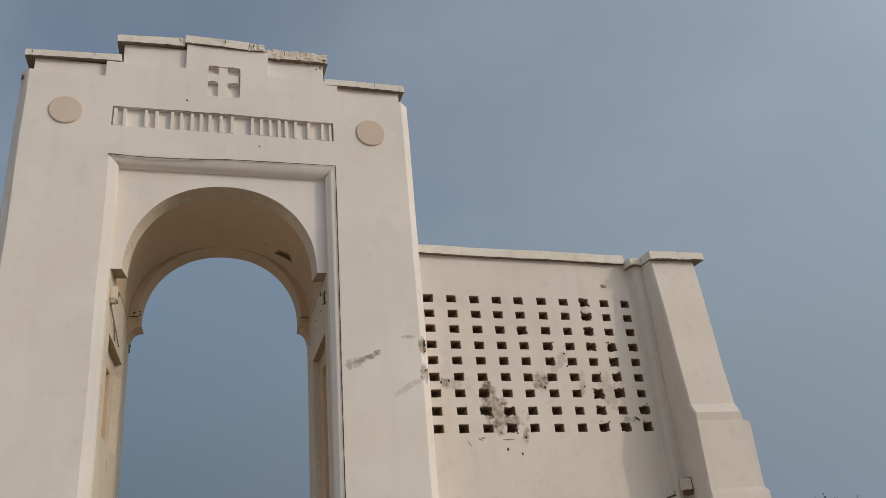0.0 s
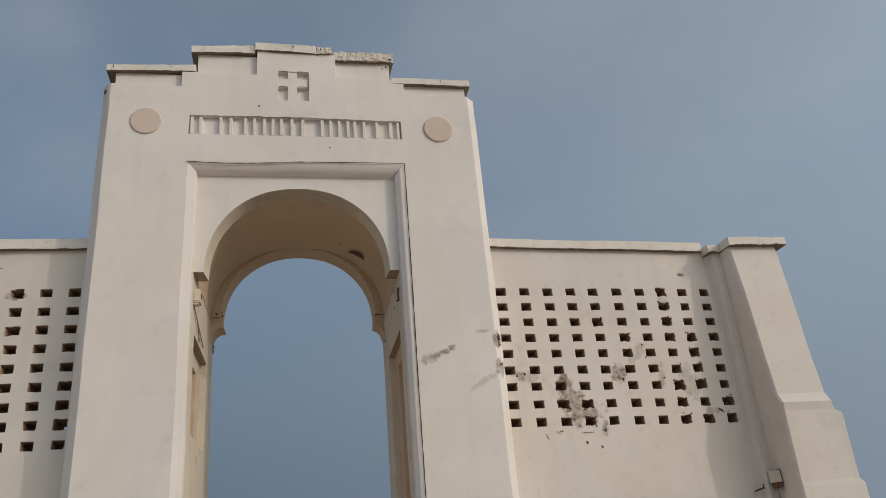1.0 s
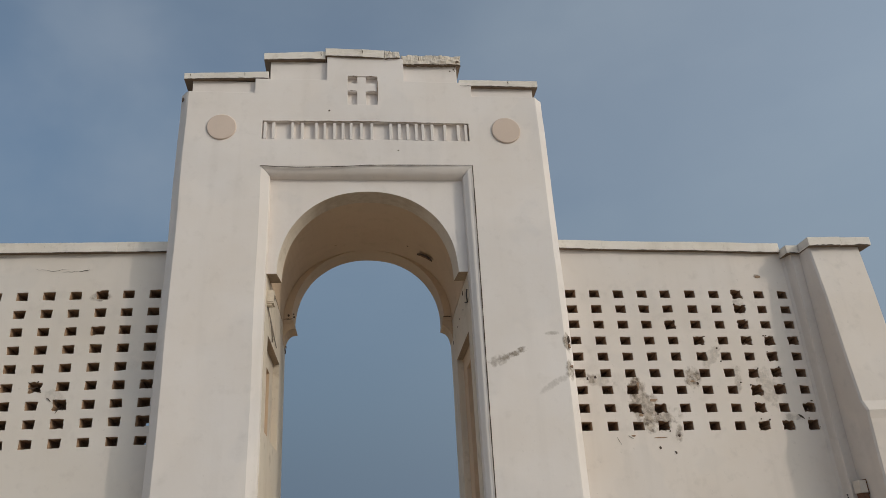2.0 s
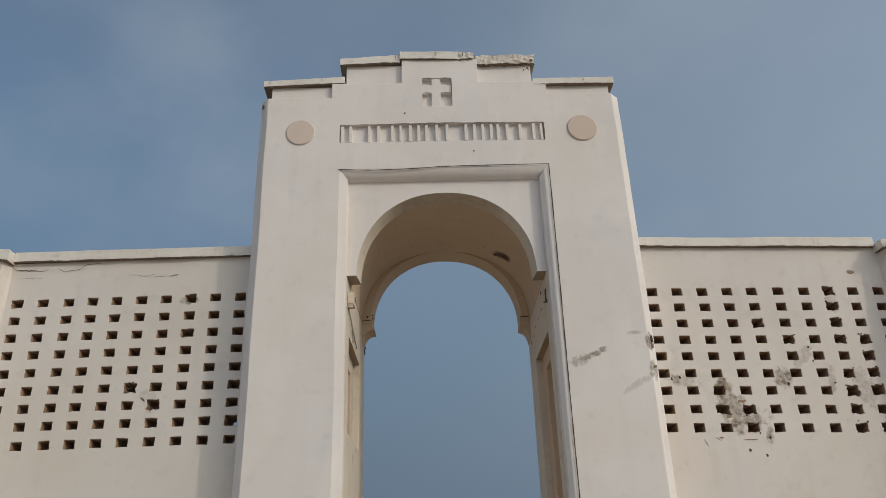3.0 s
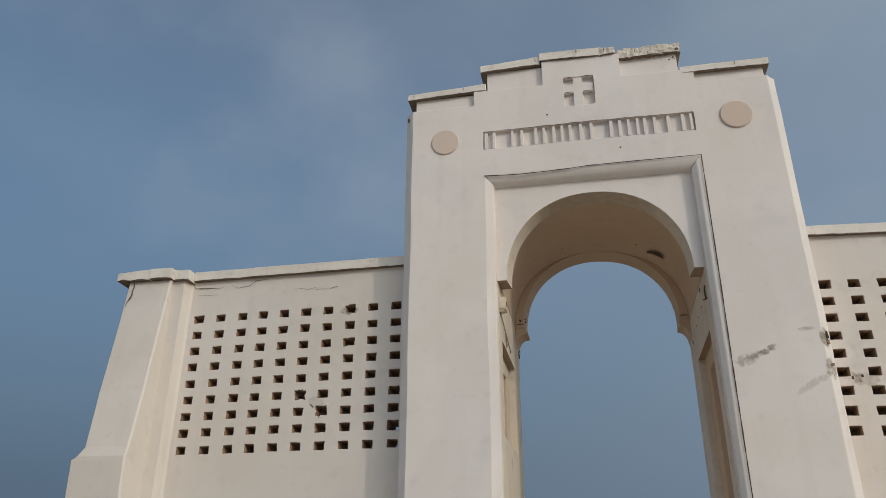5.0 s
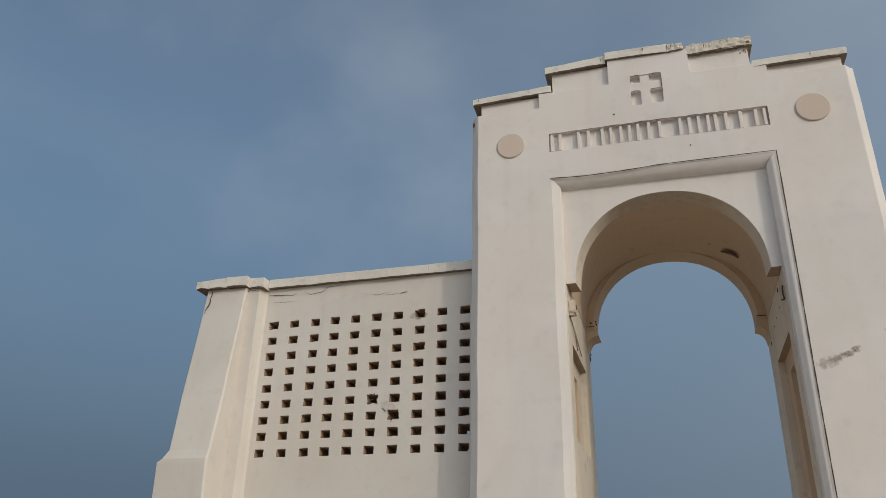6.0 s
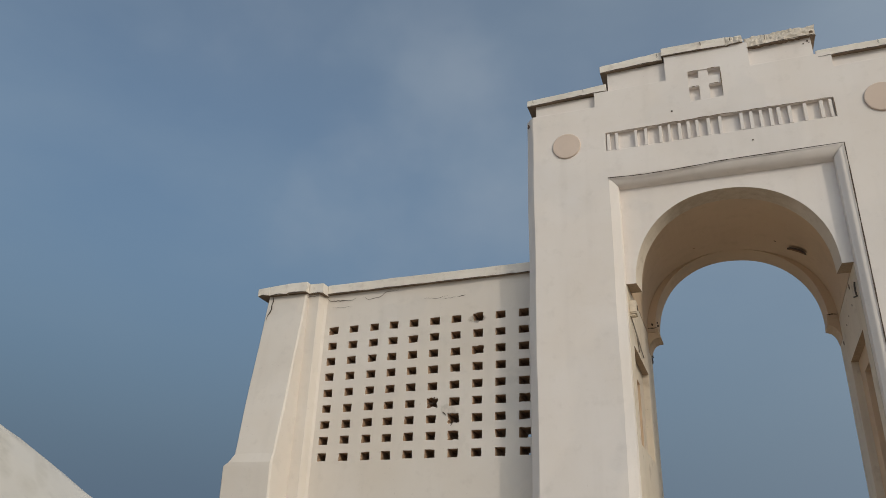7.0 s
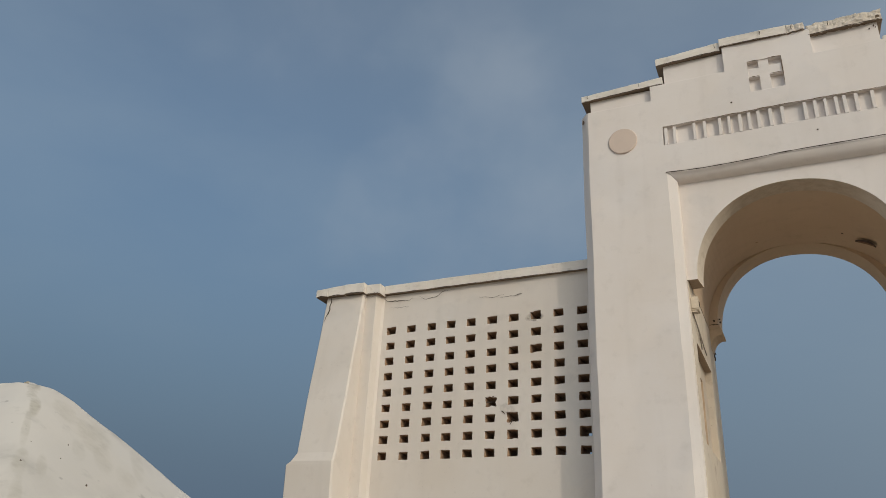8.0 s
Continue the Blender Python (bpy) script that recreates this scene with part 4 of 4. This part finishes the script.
# ---- whitewashed pillar with a pyramid cap, close to the path ----
def build_pillar():
    apex = Vector((-1.886, -6.457, 1.964))
    U = 0.575        # its size against a pillar with a cap of about 0.98 m from tip to corner
    h = empty("masonry_pillar", (apex.x, apex.y, 0), "squat whitewashed masonry pillar with a stained pyramid cap, rounded at its top", "pillar")
    away = Vector((-0.8096, 0.587, 0))
    side = Vector((-0.587, -0.8096, 0))
    slope, eave = 0.60, 1.644
    L = (apex.z + 0.017 - eave) / slope
    dirs = [-away, -side, away, side]

    def height(d):
        return apex.z + 0.042 * U - slope * d - 0.054 * U * math.exp(-(d / 0.095 / U) ** 2)

    s = Shape()
    per = 24
    ks = [0.012, 0.03, 0.05, 0.075, 0.1, 0.13, 0.165, 0.2, 0.25, 0.3, 0.36, 0.42, 0.5, 0.58, 0.66, 0.74, 0.82, 0.9, 0.97, 1.0]
    rings = []
    for k in ks:
        d = L * k
        ring = []
        for a in range(4):
            for j in range(per):
                f = j / per
                v = dirs[a] * (1 - f) + dirs[(a + 1) % 4] * f
                # hips are worn round, more so near the top
                soft = math.sin(math.pi * f)
                b = 1 + 0.05 * soft + 0.30 * soft * math.exp(-(d / 0.11 / U) ** 2)
                p = Vector((apex.x, apex.y, 0)) + v * d * b
                hip = min(f, 1 - f) * d
                p.z = height(d) - 0.012 * U * math.exp(-(hip / 0.03 / U) ** 2) * min(1, d / 0.2 / U)
                p += noise.noise_vector(p * 5.0) * 0.005 + noise.noise_vector(p * 19.0) * 0.0026 + noise.noise_vector(p * 54.0) * 0.0012
                ring.append(tuple(p))
        rings.append(ring)
    n = 4 * per
    s.faces.append([s.v(p) for p in rings[0]])
    for prev, cur in zip(rings, rings[1:]):
        for i in range(n):
            s.face(prev[i], prev[(i + 1) % n], cur[(i + 1) % n], cur[i])
    low = [(p[0], p[1], eave - 0.063) for p in rings[-1]]
    for i in range(n):
        s.face(rings[-1][i], rings[-1][(i + 1) % n], low[(i + 1) % n], low[i])
    s.faces.append([s.v(p) for p in low])
    part("cap", s.verts, s.faces, M_CAP, h, "", amp=0, smooth=True)
    skin = [Vector(p) for ring in rings for p in ring]

    def skin_z(x, y):
        best = sorted(((q.x - x) ** 2 + (q.y - y) ** 2 + 1e-9, q.z) for q in skin)[:4]
        return sum(z / d for d, z in best) / sum(1 / d for d, z in best)

    s = Shape()
    c = Vector((apex.x, apex.y, 0))
    base = [c + d * (L - 0.04) for d in dirs]
    zz = breaks([0, eave - 0.058], 0.2)
    for i in range(4):
        for f0, f1 in zip([0, .25, .5, .75], [.25, .5, .75, 1]):
            a, b = base[i].lerp(base[(i + 1) % 4], f0), base[i].lerp(base[(i + 1) % 4], f1)
            for z0, z1 in zip(zz, zz[1:]):
                s.face((a.x, a.y, z0), (b.x, b.y, z0), (b.x, b.y, z1), (a.x, a.y, z1))
    part("shaft", s.verts, s.faces, M_CAP, h, "", amp=0.008)
    # crumbling mortar over the tip and down the near hip
    rng = random.Random(3)
    s = Shape()
    prev = None
    for i in range(12):
        d = (-0.03 + i * 0.0065) * U
        z = height(abs(d)) - 0.006 * U * min(1, abs(d) / 0.05 / U)
        c = Vector((apex.x, apex.y, z)) - away * d + side * 0.005
        half = 0.0127 * (1 - i / 14) * rng.uniform(0.55, 1.25)
        cur = [c + side * half * f + Vector((0, 0, -abs(half * f) * slope * min(1, abs(d) / 0.06 / U) + rng.uniform(-0.0026, 0.0026) - (0.0030 if abs(f) < 0.9 else 0.0075))) for f in (-1, -0.5, 0, 0.5, 1)]
        if prev:
            for k in range(4):
                s.face(tuple(prev[k]), tuple(prev[k + 1]), tuple(cur[k + 1]), tuple(cur[k]))
        prev = cur
    part("tip_mortar", s.verts, s.faces, M_GRIT, h, "crumbly olive-brown mortar over the tip", amp=0)
    for along, across, r in ((0.329, -0.023, 0.0026), (0.349, -0.133, 0.0022), (0.389, -0.008, 0.0026), (0.413, -0.012, 0.0022), (0.319, -0.08, 0.0016), (0.247, -0.092, 0.0016), (0.375, -0.185, 0.0034)):
        place = apex - away * along + side * across
        z = skin_z(place[0], place[1])
        s = Shape()
        ring = [(place[0] + r * math.cos(k * 1.05) * rng.uniform(0.6, 1.3), place[1] + r * math.sin(k * 1.05) * rng.uniform(0.6, 1.3), z - 0.001) for k in range(6)]
        tip = (place[0], place[1], z + r * 0.8)
        bot = (place[0], place[1], z - 0.01)
        for k in range(6):
            s.face(ring[k], ring[(k + 1) % 6], tip)
            s.face(ring[k], ring[(k + 1) % 6], bot)
        part("grit_lump", s.verts, s.faces, M_DARK, h, "small dark lump of grit", amp=0)
    return h


build_pillar()


# ---- small things ----
def build_far_tree():
    """A low, loose-crowned tree beyond the wing wall; thin sprigs stand out of its top."""
    rng = random.Random(17)
    foot = Vector((25.85, 20.05, 0))
    t = empty("tree", foot, "low dark green tree far off with loose sprigs on top", "tree")

    def limb(name, pts, r0, r1, parent, label=""):
        s = Shape()
        prev = None
        for i, p in enumerate(pts):
            p = Vector(p)
            r = r0 + (r1 - r0) * i / (len(pts) - 1)
            cur = [tuple(p + Vector((math.cos(2 * math.pi * k / 7), math.sin(2 * math.pi * k / 7), 0)) * r * rng.uniform(0.9, 1.1)) for k in range(7)]
            if prev:
                for k in range(7):
                    s.face(prev[k], prev[(k + 1) % 7], cur[(k + 1) % 7], cur[k])
            prev = cur
        s.faces.append([s.v(q) for q in prev])
        return part(name, s.verts, s.faces, M_BARK, parent, label, amp=0)

    trunk = limb("trunk", [foot, foot + Vector((0.05, 0.02, 0.5)), foot + Vector((0.0, 0.05, 1.0)), foot + Vector((0.06, 0.0, 1.5))], 0.13, 0.07, t)
    tips = [Vector((25.31, 20.57, 3.20)), Vector((25.06, 20.81, 3.10)), Vector((25.62, 20.30, 2.98)), Vector((26.3, 19.7, 3.02)), Vector((26.7, 19.3, 2.75)), Vector((25.9, 20.6, 2.85)), Vector((25.5, 19.5, 2.8))]
    s = Shape()

    def leaf(c, size):
        a, b = rng.uniform(0, 6.28), rng.uniform(-0.9, 0.9)
        u = Vector((math.cos(a) * math.cos(b), math.sin(a) * math.cos(b), math.sin(b))) * size
        v = u.cross(Vector((rng.uniform(-1, 1), rng.uniform(-1, 1), 1))).normalized() * size * 0.28
        s.face(tuple(c - u), tuple(c + v), tuple(c + u), tuple(c - v))

    for tip in tips:
        base = foot + Vector((0.03, 0.02, 1.3))
        mid = base.lerp(tip, 0.55) + Vector((rng.uniform(-0.1, 0.1), rng.uniform(-0.1, 0.1), -0.12))
        path = [base, base.lerp(mid, 0.5), mid, mid.lerp(tip, 0.5), tip]
        limb("limb", path, 0.04, 0.006, trunk)
        for k in range(26):
            f = rng.uniform(0.55, 1.0)
            leaf(mid.lerp(tip, f) + Vector((rng.gauss(0, 0.05), rng.gauss(0, 0.05), rng.gauss(0, 0.03))), rng.uniform(0.04, 0.08))
    for _ in range(46):
        d = Vector((rng.gauss(0, 1), rng.gauss(0, 1), rng.gauss(0, 0.8))).normalized()
        c = foot + Vector((0, 0, 2.05)) + Vector((d.x * 1.0, d.y * 1.0, d.z * 0.72)) * rng.uniform(0.45, 1.0)
        for _ in range(34):
            leaf(c + Vector((rng.gauss(0, 0.16), rng.gauss(0, 0.16), rng.gauss(0, 0.11))), rng.uniform(0.04, 0.09))
    part("crown", s.verts, s.faces, M_LEAF, t, "small dark green leaves in loose clumps", amp=0)


build_far_tree()


def tube(name, pts, r, material, parent, label=""):
    """A thin round rod or cable through pts."""
    s = Shape()
    prev = None
    n = 7
    for i, p in enumerate(pts):
        p = Vector(p)
        d = (Vector(pts[min(i + 1, len(pts) - 1)]) - Vector(pts[max(i - 1, 0)])).normalized()
        a = d.orthogonal().normalized()
        b = d.cross(a)
        cur = [tuple(p + (a * math.cos(2 * math.pi * k / n) + b * math.sin(2 * math.pi * k / n)) * r) for k in range(n)]
        if prev:
            for k in range(n):
                s.face(prev[k], prev[(k + 1) % n], cur[(k + 1) % n], cur[k])
        else:
            s.faces.append([s.v(q) for q in cur])
        prev = cur
    s.faces.append([s.v(q) for q in prev])
    return part(name, s.verts, s.faces, material, parent, label, amp=0, smooth=True)


def boxed(name, a, b, material, parent, label="", amp=0.003):
    s = Shape()
    s.box(a, b, 0.05)
    return part(name, s.verts, s.faces, material, parent, label, amp=amp)


def build_junction_box():
    j = empty("junction_box", (-1.05, 0.27, 4.38), "weathered beige junction box with loose cables on the jamb", "junction box")
    box = boxed("box", (-1.092, 0.20, 4.385), (-1.016, 0.34, 4.53), M_BOX, j)
    boxed("lid", (-1.085, 0.188, 4.40), (-1.024, 0.199, 4.515), M_BOX, box, "loose beige lid")
    chip("cable_hole", (-1.014, 0.27, 4.465), (0.042, 0.045), 0, 0.003, box, M_DARK, "dark ragged cable hole")
    boxed("bottom_plate", (-1.088, 0.212, 4.364), (-1.034, 0.29, 4.3845), M_BOX, j)
    for k, (y1, z1, sag) in enumerate(((0.75, 4.12, 0.02), (0.95, 4.20, 0.05), (1.15, 4.17, 0.07))):
        pts = []
        for i in range(13):
            f = i / 12
            y = 0.26 + (y1 - 0.26) * f
            pts.append((-1.083 + 0.015 * (y - 0.15) + 0.014 * math.sin(math.pi * f), y, 4.36 + (z1 - 4.36) * f - sag * math.sin(math.pi * f)))
        tube("cable", pts, 0.006, M_WIRE, j, "thin hanging cable")


def build_jamb_bracket():
    b = empty("wall_bracket", (1.08, 0.25, 4.40), "rusty metal bracket fixed to the plaster jamb", "bracket")
    tube("rod", [(1.078, 0.235, 4.375), (1.072, 0.232, 4.42), (1.072, 0.226, 4.48), (1.078, 0.22, 4.52)], 0.009, M_METAL, b)
    tube("arm", [(1.08, 0.26, 4.385), (1.075, 0.38, 4.42), (1.085, 0.46, 4.45)], 0.007, M_METAL, b)
    h = empty("wall_hook", (-1.06, 2.12, 4.44), "small dark metal hook at the rear of the jamb", "hook")
    tube("shank", [(-1.075, 2.10, 4.47), (-1.045, 2.12, 4.472), (-1.04, 2.125, 4.452)], 0.012, M_METAL, h)
    tube("tail", [(-1.062, 2.11, 4.46), (-1.05, 2.11, 4.40), (-1.054, 2.115, 4.375)], 0.008, M_METAL, h)


def build_wall_lamp():
    w = empty("wall_lamp", (5.18, 0.28, 2.1), "small beige wall lamp with a rusty base on the buttress side", "lamp")
    housing = boxed("housing", (5.132, 0.25, 2.19), (5.208, 0.37, 2.315), M_LAMP, w)
    boxed("base", (5.145, 0.255, 2.13), (5.210, 0.36, 2.188), M_RUST, housing, "rusty metal base")
    boxed("back_plate", (5.209, 0.25, 2.17), (5.220, 0.38, 2.325), M_RUST, housing, "rusty back plate")
    tube("cable", [(5.16, 0.3, 2.15), (5.165, 0.3, 2.05), (5.20, 0.31, 1.9), (5.212, 0.32, 1.5), (5.212, 0.32, 0.1)], 0.012, M_WIRE, w, "pale cable")
    sp = empty("wall_spike", (5.04, 0.5, 2.14), "short dark metal spike in the wing wall", "spike")
    tube("spike_rod", [(5.03, 0.52, 2.13), (5.02, 0.33, 2.145), (5.015, 0.325, 2.185)], 0.010, M_METAL, sp)


build_junction_box()
build_jamb_bracket()
build_wall_lamp()

# holes and scars inside the arch
def vault_scar(spots, width, lift, material, label):
    s = Shape()
    last = None
    for i, p in enumerate(spots):
        p = Vector(p)
        nrm = Vector((-p.x, 0, -(p.z - 4.715))).normalized()
        k = width * (0.55 if i in (0, len(spots) - 1) else 1.0)
        pair = [tuple(p + nrm * lift + Vector((0, k * random.uniform(0.4, 0.6), 0))), tuple(p + nrm * lift - Vector((0, k * random.uniform(0.4, 0.6), 0)))]
        if last:
            s.face(last[0], pair[0], pair[1], last[1])
        last = pair
    part("broken_plaster", s.verts, s.faces, material, gate, label, amp=0)


vault_scar([(0.675, 1.505, 5.525), (0.70, 1.47, 5.507), (0.74, 1.435, 5.477), (0.79, 1.40, 5.437), (0.83, 1.39, 5.402), (0.862, 1.392, 5.369)], 0.085, 0.028, M_DARK, "dark hole where the plaster has fallen")
vault_scar([(0.70, 1.475, 5.507), (0.74, 1.452, 5.477), (0.79, 1.415, 5.437), (0.842, 1.402, 5.392)], 0.045, 0.033, M_BRICK, "bare red-brown brick in the hole")
vault_scar([(0.533, 1.385, 5.598), (0.545, 1.388, 5.592), (0.557, 1.391, 5.586)], 0.035, 0.030, M_DARK, "small dark hole in the vault")
vault_scar([(-0.42, 1.43, 5.63), (-0.405, 1.436, 5.635), (-0.385, 1.44, 5.64)], 0.02, 0.030, M_HOLE, "small brown scar in the vault")
for y, z, r in ((0.649, 4.632, 0.028), (0.695, 4.447, 0.013), (1.044, 4.447, 0.012), (1.305, 4.435, 0.014), (1.79, 4.38, 0.03)):
    chip("jamb_scar", (1.09 + 0.015 * (y - PY) - 0.004, y, z), (r, r), 0, -0.004, gate, M_DARK, "small dark hole in the jamb")
for x, z, r in ((-1.0, 4.803, 0.016), (-0.93, 4.779, 0.013), (-0.935, 4.82, 0.010)):
    chip("arch_scar", (x, 1.838, z), (r, r * 1.3), 1, -0.006, gate, M_DARK, "small dark hole in the arch")
chip("corner_scar", (-2.118, 0.035, 6.84), (0.016, 0.04), 1, -0.010, gate, M_DARK)
